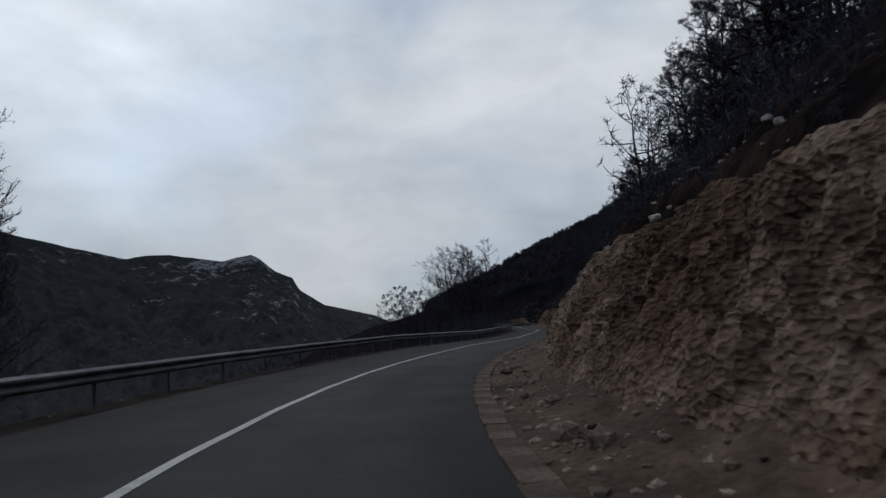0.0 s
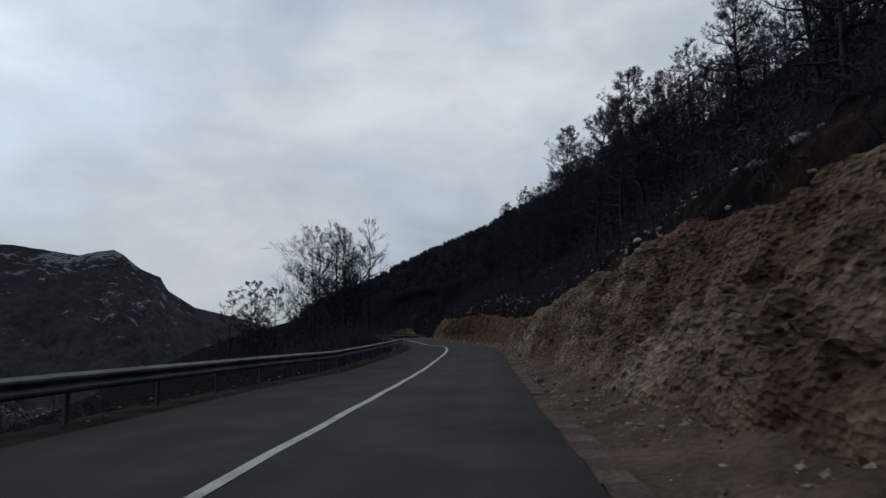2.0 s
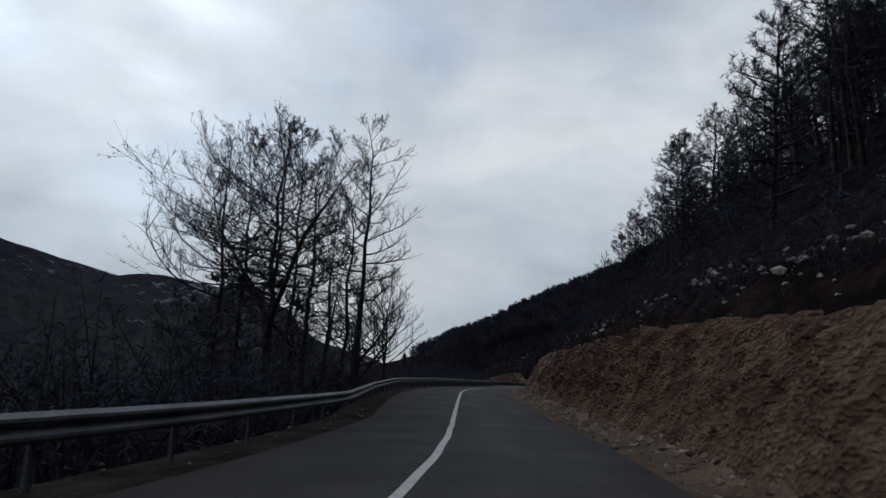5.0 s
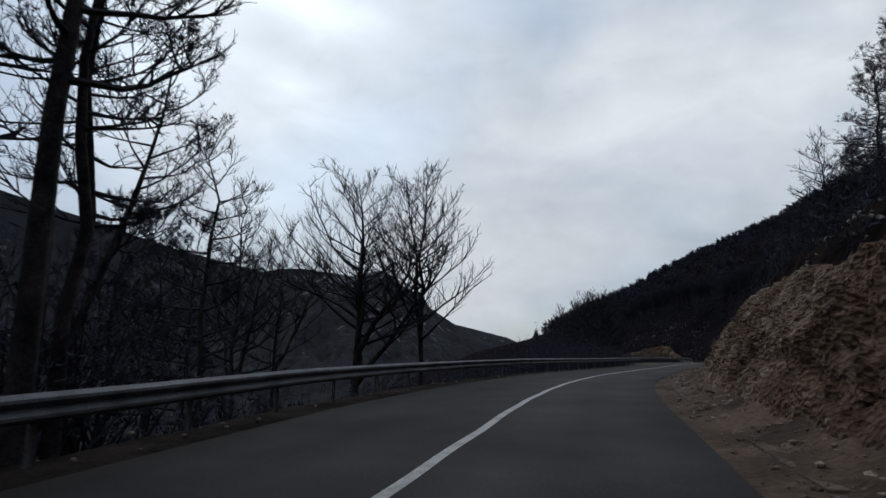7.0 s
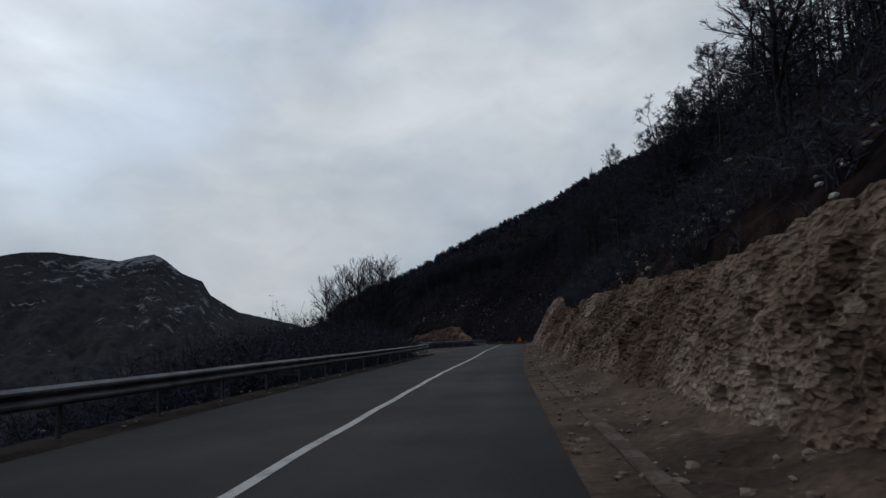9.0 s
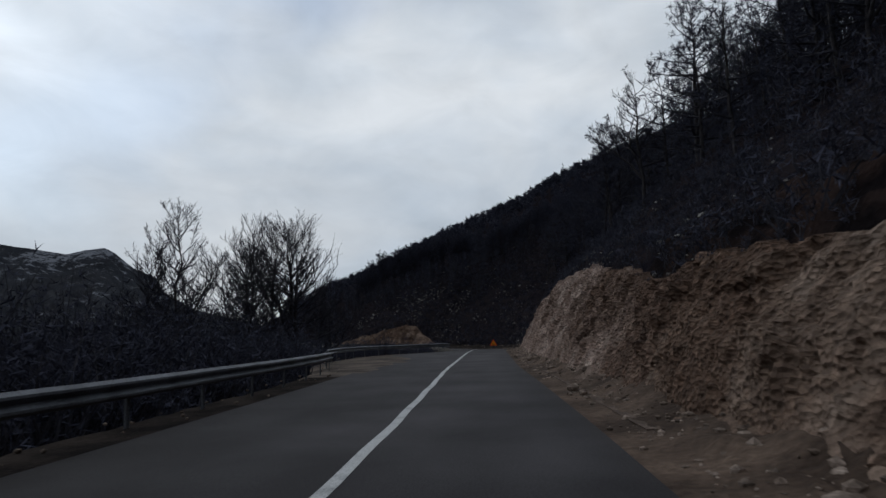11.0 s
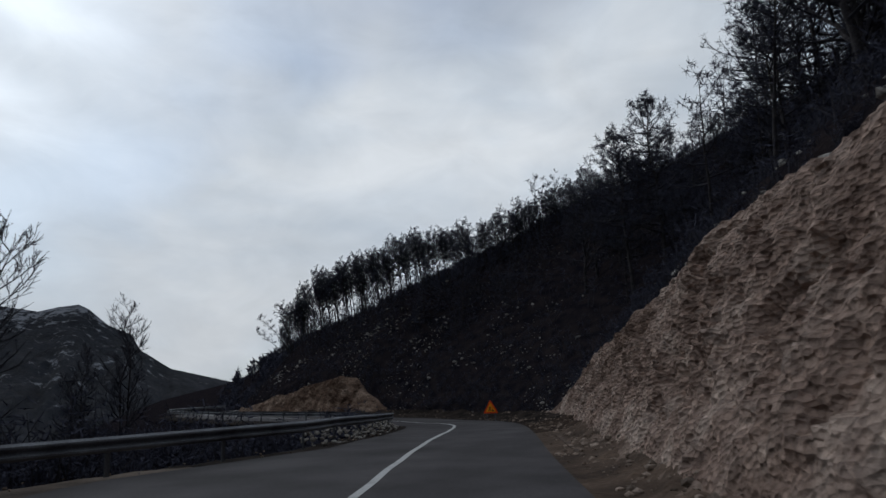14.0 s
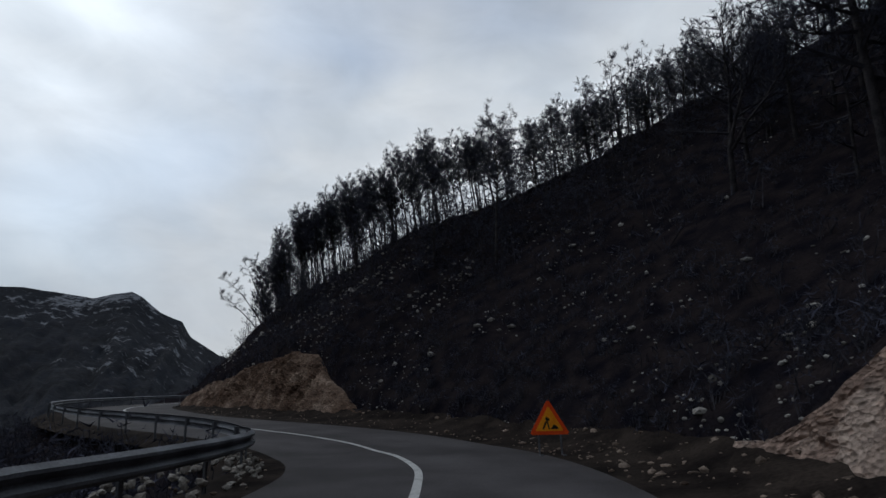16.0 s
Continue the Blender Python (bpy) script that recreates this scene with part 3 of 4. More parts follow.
EL = [13, 13, 12, 10.2, 8.4, 6.78, 7.06, 7.12, 6.81, 6.54, 6.86, 7.13, 6.75, 5.65, 5.02, 3.94, 2.5, 2.2, 1.41, 0.4, 0.2, 0.1]


def mountain_point(a, c):
    e = float(np.interp(a, AZ[::-1], EL[::-1]))
    gully = 1 - abs(noise.noise(Vector((a * 0.55 + 0.6 * noise.noise(Vector((a * 0.3, c * 3, 9))), c * 1.1, 3)))) * 2
    dist = 1560 - 1080 * (1 - c) + (1 - c) * (60 * gully + 40 * fbm(a * 0.3, c * 2))
    crest = math.tan(radians(e)) * 1560
    body = 0.12 + math.sin(math.pi * min(c, 1)) ** 0.7
    z = -66 + (crest + 66) * (0.12 * c + 0.88 * c ** 2.1) + (9 * fbm(a * 0.5, c * 3.5, 1) + 5 * fbm(a * 1.6, c * 11, 2) + 3.0 * fbm(a * 5, c * 34, 5)) * body
    return (-math.sin(radians(a)) * dist, math.cos(radians(a)) * dist, z)


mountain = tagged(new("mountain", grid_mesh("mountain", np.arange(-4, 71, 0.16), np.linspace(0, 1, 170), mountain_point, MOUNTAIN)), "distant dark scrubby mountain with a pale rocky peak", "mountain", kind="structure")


# ---------------------------------------------------------------- guardrail
def sweep(profile, path, closed=False):
    """Mesh lists of a profile [(out, up)] carried along path [(point, side normal)]."""
    v, f, k = [], [], len(profile)
    for p, n in path:
        for a, b in profile:
            v.append((p[0] + n[0] * a, p[1] + n[1] * a, p[2] + b))
    for i in range(len(path) - 1):
        for j in range(k if closed else k - 1):
            q = (j + 1) % k
            f.append((i * k + j, i * k + q, (i + 1) * k + q, (i + 1) * k + j))
    return v, f


def mesh_ob(name, v, f, mat, parent=None, label="", smooth=False):
    me = bpy.data.meshes.new(name)
    me.from_pydata(v, [], f)
    me.materials.append(mat)
    if smooth:
        me.polygons.foreach_set("use_smooth", [True] * len(me.polygons))
    me.update()
    ob = new(name, me)
    ob.parent = parent
    return tagged(ob, label)


W_OUT = [(0.0, 0.75), (0.022, 0.735), (0.080, 0.700), (0.083, 0.665), (0.025, 0.625), (0.0, 0.595), (0.025, 0.565), (0.083, 0.525), (0.080, 0.490), (0.022, 0.455), (0.0, 0.44)]
W_BEAM = W_OUT + [(a - 0.006, b) for a, b in reversed(W_OUT)]


def rail_path(s0, s1, step=0.5):
    out = []
    for s in np.arange(s0, s1 + 0.01, step):
        p, q = at(s, RAIL_O(s)), at(s + 0.3, RAIL_O(s + 0.3))
        t = (q - p)[:2]
        t /= np.linalg.norm(t)
        out.append((p, (t[1], -t[0])))
    return out


def post_mesh():
    bm = bmesh.new()
    for x, y, w, d, z0, z1 in ((-0.075, 0, 0.10, 0.012, -0.7, 0.72), (-0.075, 0.048, 0.035, 0.012, -0.7, 0.72), (-0.075, -0.048, 0.035, 0.012, -0.7, 0.72)):
        g = bmesh.ops.create_cube(bm, size=1, matrix=Matrix.Translation((x, y, (z0 + z1) / 2)) @ Matrix.Diagonal((d if y == 0 else w, 0.10 if y == 0 else d, z1 - z0, 1)))
    bmesh.ops.create_cube(bm, size=1, matrix=Matrix.Translation((-0.02, 0, 0.6)) @ Matrix.Diagonal((0.05, 0.09, 0.2, 1)))
    me = bpy.data.meshes.new("post")
    bm.to_mesh(me)
    bm.free()
    me.materials.append(STEEL)
    return me


POST = post_mesh()


def guardrail(s0, s1, label):
    rail = new("guardrail")
    tagged(rail, label, "guardrail", group="guardrails along the road")
    s = s0
    while s < s1 - 0.5:
        e = min(s + 4.0, s1)
        ob = mesh_ob("beam", *sweep(W_BEAM, [((p[0], p[1], p[2] + 0.004 * ((int(s) // 4) % 2)), n) for p, n in rail_path(s, e + 0.16, 0.52)], closed=True), STEEL, rail, smooth=False)
        s = e
    for s in np.arange(s0 + 0.6, s1, 2.667):
        (p, n), = rail_path(s, s, 1)
        ob = new("post", POST)
        ob.parent = rail
        lean = random.uniform(-1.5, 1.5)
        ob.matrix_local = pose(p[0], p[1], p[2], lean, lean * 0.7, math.degrees(math.atan2(n[1], n[0])))
    return rail


guardrail(-34, 187.0, "long galvanised steel W-beam guardrail on steel posts")
guardrail(187.4, 300, "galvanised steel guardrail curving round a gravel lay-by and bend")

# ---------------------------------------------------------------- warning sign by the bend
SIGN_RED = material("sign_red", (0.80, 0.07, 0.012), (0.90, 0.10, 0.02), 6, 0.45, 0.0, 10)
SIGN_AMBER = material("sign_amber", (0.92, 0.30, 0.012), (0.98, 0.38, 0.02), 6, 0.45, 0.0, 10)
SIGN_BLACK = material("sign_black", (0.012, 0.012, 0.012), (0.02, 0.02, 0.02), 6, 0.6, 0.0, 10)


def prism(bm, pts, y0, y1):
    a = [bm.verts.new((x, y0, z)) for x, z in pts]
    b = [bm.verts.new((x, y1, z)) for x, z in pts]
    bm.faces.new(a)
    bm.faces.new(b[::-1])
    for i in range(len(pts)):
        j = (i + 1) % len(pts)
        bm.faces.new((a[j], a[i], b[i], b[j]))
    bmesh.ops.recalc_face_normals(bm, faces=bm.faces)


def triangle(side, z, cut=0.06):
    h = side * 0.866
    c = [(-side / 2, z), (side / 2, z), (0, z + h)]
    out = []
    for i in range(3):
        p, q, r = Vector(c[i]), Vector(c[i - 1]), Vector(c[(i + 1) % 3])
        out += [tuple(p + (q - p).normalized() * cut), tuple(p + (r - p).normalized() * cut)]
    return out


def warning_sign(x, y, z, turn):
    sign = tagged(new("warning_sign"), "orange triangular roadworks warning sign on a low stand", "road sign")
    sign.matrix_world = pose(x, y, z, -6, 0, turn)
    bm = bmesh.new()
    prism(bm, triangle(0.92, 0.42), 0.0, 0.02)
    part("border", bm, SIGN_RED, sign, "red-orange triangular border plate")
    bm = bmesh.new()
    prism(bm, triangle(0.64, 0.50, 0.03), -0.006, -0.001)
    part("panel", bm, SIGN_AMBER, sign, "amber reflective triangular panel")
    bm = bmesh.new()
    prism(bm, [(0.02, 0.54), (0.22, 0.54), (0.15, 0.62), (0.10, 0.64)], -0.011, -0.007)
    part("symbol", bm, SIGN_BLACK, sign, "black heap-shaped pictogram bar")
    bm = bmesh.new()
    for pts in ([(-0.16, 0.54), (-0.12, 0.54), (-0.05, 0.70), (-0.09, 0.71)], [(-0.02, 0.54), (0.01, 0.54), (-0.03, 0.74), (-0.07, 0.74)], [(-0.09, 0.74), (0.01, 0.72), (0.02, 0.76), (-0.06, 0.82)]):
        prism(bm, pts, -0.011, -0.007)
    part("symbol", bm, SIGN_BLACK, sign, "black slanting pictogram bars")
    for sx in (-0.25, 0.25):
        bm = bmesh.new()
        prism(bm, [(sx - 0.018, 0.0), (sx + 0.018, 0.0), (sx + 0.018, 0.5), (sx - 0.018, 0.5)], 0.022, 0.05)
        part("leg", bm, STEEL, sign)
        bm = bmesh.new()
        prism(bm, [(sx - 0.03, -0.04), (sx + 0.03, -0.04), (sx + 0.03, 0.0), (sx - 0.03, 0.0)], -0.35, 0.40)
        part("foot", bm, STEEL, sign)


warning_sign(7.85, 227.9, float(road_z(227.9)) + 0.02, 2)


# ---------------------------------------------------------------- burnt trees
class Sticks:
    """Collects tapered tubes into one mesh."""

    def __init__(self):
        self.v, self.f = [], []

    def tube(self, pts, radii, sides):
        k0 = len(self.v)
        up = Vector((0.31, 0.17, 0.93))
        for i, (p, r) in enumerate(zip(pts, radii)):
            t = (pts[min(i + 1, len(pts) - 1)] - pts[max(i - 1, 0)]).normalized()
            a = t.cross(up)
            if a.length < 0.05:
                a = t.cross(Vector((1, 0, 0)))
            a.normalize()
            b = t.cross(a)
            for j in range(sides):
                w = 2 * math.pi * j / sides
                self.v.append(tuple(p + (a * math.cos(w) + b * math.sin(w)) * r))
        for i in range(len(pts) - 1):
            for j in range(sides):
                q = (j + 1) % sides
                self.f.append((k0 + i * sides + j, k0 + i * sides + q, k0 + (i + 1) * sides + q, k0 + (i + 1) * sides + j))

    def tuft(self, rng, p, size, count, width=0.036):
        for _ in range(count):
            d = Vector((rng.gauss(0, 1), rng.gauss(0, 1), rng.gauss(0.35, 0.9))).normalized()
            s = d.cross(Vector((rng.gauss(0, 1), rng.gauss(0, 1), rng.gauss(0, 1)))).normalized() * size * width
            k = len(self.v)
            q = p + d * size * rng.uniform(0.6, 1.2)
            self.v += [tuple(p - s), tuple(p + s), tuple(q)]
            self.f.append((k, k + 1, k + 2))


def limb(rng, start, way, length, segs, lift, wobble):
    pts, d, p = [start.copy()], way.normalized(), start.copy()
    for _ in range(segs):
        d = (d + Vector((rng.gauss(0, wobble), rng.gauss(0, wobble), rng.gauss(0, wobble * 0.6) + lift))).normalized()
        p = p + d * (length / segs)
        pts.append(p.copy())
    return pts


def burnt_tree(seed, height, radius, first, reach, branches, subs, twigs, tufts, lean=(0, 0), fork=0, lift=0.12, shape="pine", tuft_size=0.16, sides=6, thick=1.0, bare=0.2, lite=False, blades=13, width=0.036, sweep=0.0):
    """A scorched tree, its foot at the origin: trunk, crown of limbs and twigs, and what needles are left."""
    rng = random.Random(seed)
    trunk, crown, needle = Sticks(), Sticks(), Sticks()
    stems = []
    nb, ns = (3, 2) if lite else (6, 3)
    n = 9
    base = [Vector((lean[0] * (i / n) ** 1.3 * height + rng.gauss(0, 0.012) * height * (i / n), lean[1] * (i / n) ** 1.3 * height + rng.gauss(0, 0.012) * height * (i / n), height * i / n - 0.6 * (i == 0))) for i in range(n + 1)]
    stems.append((base, radius, height))
    for k in range(fork):
        i = rng.randint(2, 4)
        way = Vector((rng.gauss(0, 0.5), rng.gauss(0, 0.5), 1.1))
        stems.append((limb(rng, base[i], way, height * rng.uniform(0.5, 0.68), 7, 0.12, 0.17), radius * 0.66, height * 0.6))
    for pts, r0, hh in stems:
        m = len(pts) - 1
        trunk.tube(pts, [max(r0 * (1.18 if i == 0 else 1) * (1 - i / m) ** 0.8, 0.012) for i in range(m + 1)], sides)
        share = branches if pts is base else int(branches * 0.55)
        for b in range(share):
            u = first + (0.985 - first) * ((b + rng.random()) / share) ** 0.85
            if pts is not base:
                u = 0.25 + 0.74 * (b + rng.random()) / share
            i = min(int(u * m), m - 1)
            p = pts[i].lerp(pts[i + 1], u * m - i)
            az = b * 2.39996 + rng.gauss(0, 0.5)
            rel = (u - first) / (1 - first) if pts is base else u
            if shape == "pine":
                ln = reach * (0.14 + 0.86 * math.sin(math.pi * (0.22 + 0.74 * min(1, max(0, rel))))) * rng.uniform(0.65, 1.15)
                rise = -0.05 + 0.8 * rel ** 2 + rng.gauss(0, 0.13)
            elif shape == "umbrella":
                ln = reach * (0.55 + 0.45 * math.sin(math.pi * min(1, max(0, 0.1 + 0.75 * rel)))) * rng.uniform(0.6, 1.15)
                rise = 0.35 + 0.5 * rel
            else:
                ln = reach * (1.0 - 0.66 * rel ** 1.4) * rng.uniform(0.7, 1.15)
                rise = 0.28 + 0.6 * rel + rng.gauss(0, 0.14)
            ln = max(ln * (1 - sweep * math.cos(az)), 0.3)
            br = max(min(r0 * (1 - u) * 0.42 + 0.012, 0.075), 0.013) * thick
            lp = limb(rng, p, Vector((math.cos(az), math.sin(az), rise)), ln, nb, lift, 0.13)
            crown.tube(lp, [max(br * (1 - j / (nb * 1.1)), 0.006 * thick) for j in range(nb + 1)], 4 if sides > 4 else 3)
            for q in range(subs):
                w = bare + (0.98 - bare) * (q + rng.random()) / subs
                j = min(int(w * nb), nb - 1)
                sp = lp[j].lerp(lp[j + 1], w * nb - j)
                along = (lp[j + 1] - lp[j]).normalized()
                out = (along + Vector((rng.gauss(0, 0.55), rng.gauss(0, 0.55), rng.gauss(0.25, 0.4)))).normalized()
                sl = ln * (0.42 - 0.25 * w) * rng.uniform(0.6, 1.4) + 0.15
                qp = limb(rng, sp, out, sl, ns, lift * 1.3, 0.17)
                crown.tube(qp, [max(br * 0.45 * (1 - g / (ns * 1.15)), 0.0045 * thick) for g in range(ns + 1)], 3)
                for g in range(twigs):
                    w2 = 0.25 + 0.75 * (g + rng.random()) / twigs
                    jj = min(int(w2 * ns), ns - 1)
                    tp = qp[jj].lerp(qp[jj + 1], w2 * ns - jj)
                    tw = ((qp[jj + 1] - qp[jj]).normalized() + Vector((rng.gauss(0, 0.6), rng.gauss(0, 0.6), rng.gauss(0.3, 0.45)))).normalized()
                    tl = sl * rng.uniform(0.22, 0.5) + 0.08
                    if sides > 5:
                        crown.tube([tp, tp + (tw + Vector((0, 0, 0.15))).normalized() * tl], [0.007 * thick, 0.004 * thick], 3)
                    elif not (lite and tufts > 0.5):
                        crown.tube([tp, tp + tw * tl], [0.006 * thick, 0.004 * thick], 3)
                    if rng.random() < tufts:
                        needle.tuft(rng, tp + tw * tl * rng.uniform(0.5, 1), tuft_size, blades, width)
                if rng.random() < tufts:
                    needle.tuft(rng, qp[-1], tuft_size * 1.2, blades, width)
    return trunk, crown, needle


def plant(name, label, group, sticks, where, turn=0.0, size=1.0):
    tree = new(name)
    tagged(tree, label, "tree", group=group)
    trunk, crown, needle = sticks
    mesh_ob("trunk", trunk.v, trunk.f, BARK, tree, smooth=True)
    mesh_ob("crown", crown.v, crown.f, TWIG, tree)
    if needle.f:
        mesh_ob("needles", needle.v, needle.f, NEEDLE, tree, "scorched dark needles")
    tree.matrix_world = pose(*where, 0, 0, turn) @ Matrix.Diagonal((size, size, size, 1))
    return tree


def foot(x, y):
    return (x, y, ground_z(x, y) - 0.1)


# big bare pines beyond the guardrail, at the first bend
BIG = "tall burnt bare pine with upswept charred branches beyond the guardrail"
for k, (x, y, top, r, reach, first, fork, lean) in enumerate(((-13.0, 99.9, 12.6, 0.17, 5.4, 0.32, 0, (-0.03, 0)), (-12.7, 101.6, 14.2, 0.15, 3.4, 0.42, 0, (-0.02, 0)), (-9.3, 97.8, 12.6, 0.22, 3.6, 0.40, 2, (-0.02, 0.0)), (-10.7, 101.0, 14.4, 0.16, 3.4, 0.42, 0, (0.0, 0.0)), (-9.7, 100.6, 14.0, 0.13, 3.2, 0.46, 0, (0.01, 0)), (-9.9, 103.6, 13.4, 0.18, 3.0, 0.36, 1, (0.01, 0.02)), (-9.8, 106.7, 11.0, 0.14, 2.6, 0.40, 1, (0.02, 0)), (-8.3, 105.4, 12.5, 0.14, 2.4, 0.45, 0, (0.02, 0.0)), (-7.0, 103.9, 15.6, 0.18, 3.1, 0.34, 0, (0.0, 0.0)))):
    x0, y0, z0 = foot(x, y)
    plant("pine_tree", BIG, "big pines at the bend", burnt_tree(100 + k, top - 0.2 - z0, r * 1.05, first, reach, 30 if k == 8 else 33, 10, 4, 0.14 if k == 8 else 0.4, lean, fork, 0.075, "pine", 0.15, 6, 1.1, 0.34, blades=8, width=0.055, sweep=0.0 if k > 6 else 0.3), (x0, y0, z0))
# open-crowned trees further along
OPEN = "bare burnt tree with an open crown of ascending twigs"
for k, (x, y, h, r, reach, first, fork) in enumerate(((-16.3, 117.5, 10.6, 0.15, 2.1, 0.30, 0), (-17.6, 121.0, 8.6, 0.13, 2.6, 0.35, 2), (-13.4, 124.5, 9.6, 0.21, 4.6, 0.34, 3), (-11.1, 126.9, 9.9, 0.14, 4.2, 0.30, 1), (-20.5, 128.0, 8.0, 0.14, 2.8, 0.4, 1), (-27.5, 126.0, 9.8, 0.15, 3.0, 0.2, 1), (-25.0, 121.0, 9.2, 0.15, 2.6, 0.2, 0), (-23.0, 124.0, 8.4, 0.14, 3.0, 0.2, 1), (-29.5, 123.0, 8.0, 0.14, 2.6, 0.2, 0))):
    x0, y0, z0 = foot(x, y)
    plant("bare_tree", OPEN, "bare trees along the valley side", burnt_tree(140 + k, h - z0, r * 1.15, first, reach * 1.12, 30, 8, 4, 0.75 if k > 4 else 0.12, (0.02, 0), fork, 0.07, "pine" if k == 0 or k > 4 else "round", 0.24 if k > 4 else 0.09, 6, 1.4, 0.3, blades=11 if k > 4 else 7, width=0.055, sweep=0.4 if k == 2 else 0.0), (x0, y0, z0))
# a bare tree close by the start of the road
for k, (x, y, top, reach) in enumerate(((-14.6, 10.6, 8.6, 1.8), (-26.5, 24.5, 6.7, 2.6))):
    x0, y0, z0 = foot(x, y)
    plant("bare_tree", "bare burnt tree below the guardrail", "bare trees along the valley side", burnt_tree(160 + k, top - z0, 0.14, 0.4, reach, 30, 8, 4, 0.3, (0, 0), 1, 0.10, "round", 0.10, 6, 1.2, blades=6, width=0.07), (x0, y0, z0))
# trees beside the lay-by
for k, (x, y, h, r, reach, first, fork) in enumerate(((-11.5, 178.5, 7.4, 0.12, 2.4, 0.25, 2), (-13.8, 181.5, 6.5, 0.12, 2.8, 0.25, 1), (-9.8, 184.0, 6.4, 0.11, 2.4, 0.25, 1), (-13.4, 197.0, 9.8, 0.19, 4.6, 0.34, 1), (-12.2, 199.2, 9.8, 0.20, 4.8, 0.34, 1), (-10.6, 199.8, 9.3, 0.20, 4.8, 0.30, 3), (-8.7, 204.6, 6.4, 0.13, 2.6, 0.25, 1), (-15.5, 203.0, 9.0, 0.15, 3.0, 0.36, 1), (-10.2, 206.5, 6.0, 0.10, 2.0, 0.25, 1), (-13.2, 226.0, 7.0, 0.11, 2.0, 0.3, 1), (-18.5, 232.0, 5.0, 0.10, 1.6, 0.3, 1), (-19.0, 216.0, 6.5, 0.12, 2.4, 0.3, 1))):
    x0, y0, z0 = foot(x, y)
    plant("bare_tree", OPEN, "bare trees beside the lay-by", burnt_tree(170 + k, h - z0, r * 1.1, first, reach * 1.15, 34, 8, 4, 0.14, (0.01, 0), fork, 0.09, "round", 0.09, 6, 1.4, blades=6, width=0.07), (x0, y0, z0))

# pines and scorched trees on the hillside: a few kinds, many copies
KINDS = []
for k, (kind, shape, h, r, first, reach, br, sb, tw, tf, fork) in enumerate((("pine_tree", "umbrella", 8.0, 0.085, 0.44, 1.55, 27, 6, 2, 0.98, 0), ("pine_tree", "umbrella", 7.2, 0.075, 0.48, 1.4, 25, 6, 2, 0.98, 0), ("pine_tree", "umbrella", 8.6, 0.095, 0.40, 1.7, 27, 6, 2, 0.98, 1), ("pine_tree", "pine", 8.0, 0.12, 0.08, 2.0, 36, 5, 2, 0.95, 0), ("pine_tree", "pine", 7.0, 0.12, 0.04, 2.2, 36, 5, 2, 0.95, 0), ("bare_tree", "round", 7.0, 0.11, 0.25, 2.3, 16, 6, 3, 0.06, 2), ("bare_tree", "round", 6.0, 0.10, 0.2, 2.2, 18, 6, 3, 0.06, 1), ("pine_tree", "pine", 9.0, 0.13, 0.25, 2.3, 48, 7, 2, 0.95, 0))):
    label = "scorched dark pine standing on the burnt slope" if kind == "pine_tree" else "bare burnt tree standing on the burnt slope"
    x0, y0 = 60 + 3 * k, 60.0
    t = plant(kind, label, "trees on the burnt hillside", burnt_tree(300 + k, h, r, first, reach, br, sb, tw, tf, (-0.16 if shape == "umbrella" else -0.04, 0), fork, 0.10, shape, 0.24, 5, 1.4, lite=True, blades=12, width=0.033), foot(x0, y0))
    KINDS.append((t, h))
JOIN = {"trunk": [], "crown": [], "needles": []}
# plainer trees for the depth of the wood
DEEP = []
for k, (shape, hh, first, reach, br, tf) in enumerate((("umbrella", 8.0, 0.45, 1.7, 12, 1.0), ("pine", 8.0, 0.06, 2.0, 17, 1.0), ("pine", 7.0, 0.04, 2.1, 17, 1.0), ("round", 7.0, 0.25, 2.2, 14, 0.1))):
    made_of = []
    for part_name, sticks in zip(("trunk", "crown", "needles"), burnt_tree(500 + k, hh, 0.10, first, reach, br, 3, 1, tf, (-0.05, 0), 0, 0.12, shape, 0.36, 4, 1.5, lite=True, blades=6, width=0.055)):
        if sticks.f:
            me = bpy.data.meshes.new(part_name)
            me.from_pydata(sticks.v, [], sticks.f)
            made_of.append((part_name, me))
    DEEP.append(made_of)


def add_joined(kind, x, y, low=0.75, high=1.15):
    """A tree deep in the wood, joined into the wood's meshes."""
    x0, y0, z0 = foot(x, y)
    k, a = rng.uniform(low, high), rng.uniform(0, 6.28)
    for key, me in DEEP[kind]:
        JOIN[key].append((me, x0, y0, z0, math.cos(a) * k, math.sin(a) * k, k))


def joined_mesh(name, items, mat):
    co, idx, tot, n0 = [], [], [], 0
    for me, x0, y0, z0, ca, sa, k in items:
        v = np.zeros(len(me.vertices) * 3)
        me.vertices.foreach_get("co", v)
        v = v.reshape(-1, 3)
        i = np.zeros(len(me.loops), int)
        me.loops.foreach_get("vertex_index", i)
        n = np.zeros(len(me.polygons), int)
        me.polygons.foreach_get("loop_total", n)
        co.append(np.stack([x0 + ca * v[:, 0] - sa * v[:, 1], y0 + sa * v[:, 0] + ca * v[:, 1], z0 + k * v[:, 2]], -1))
        idx.append(i + n0)
        tot.append(n)
        n0 += len(v)
    co, idx, tot = np.concatenate(co), np.concatenate(idx), np.concatenate(tot)
    me = bpy.data.meshes.new(name)
    me.vertices.add(len(co))
    me.vertices.foreach_set("co", co.ravel())
    me.loops.add(len(idx))
    me.loops.foreach_set("vertex_index", idx)
    me.polygons.add(len(tot))
    me.polygons.foreach_set("loop_start", np.concatenate([[0], np.cumsum(tot)[:-1]]))
    me.materials.append(mat)
    me.update(calc_edges=True)
    return new(name, me)


rng = random.Random(5)


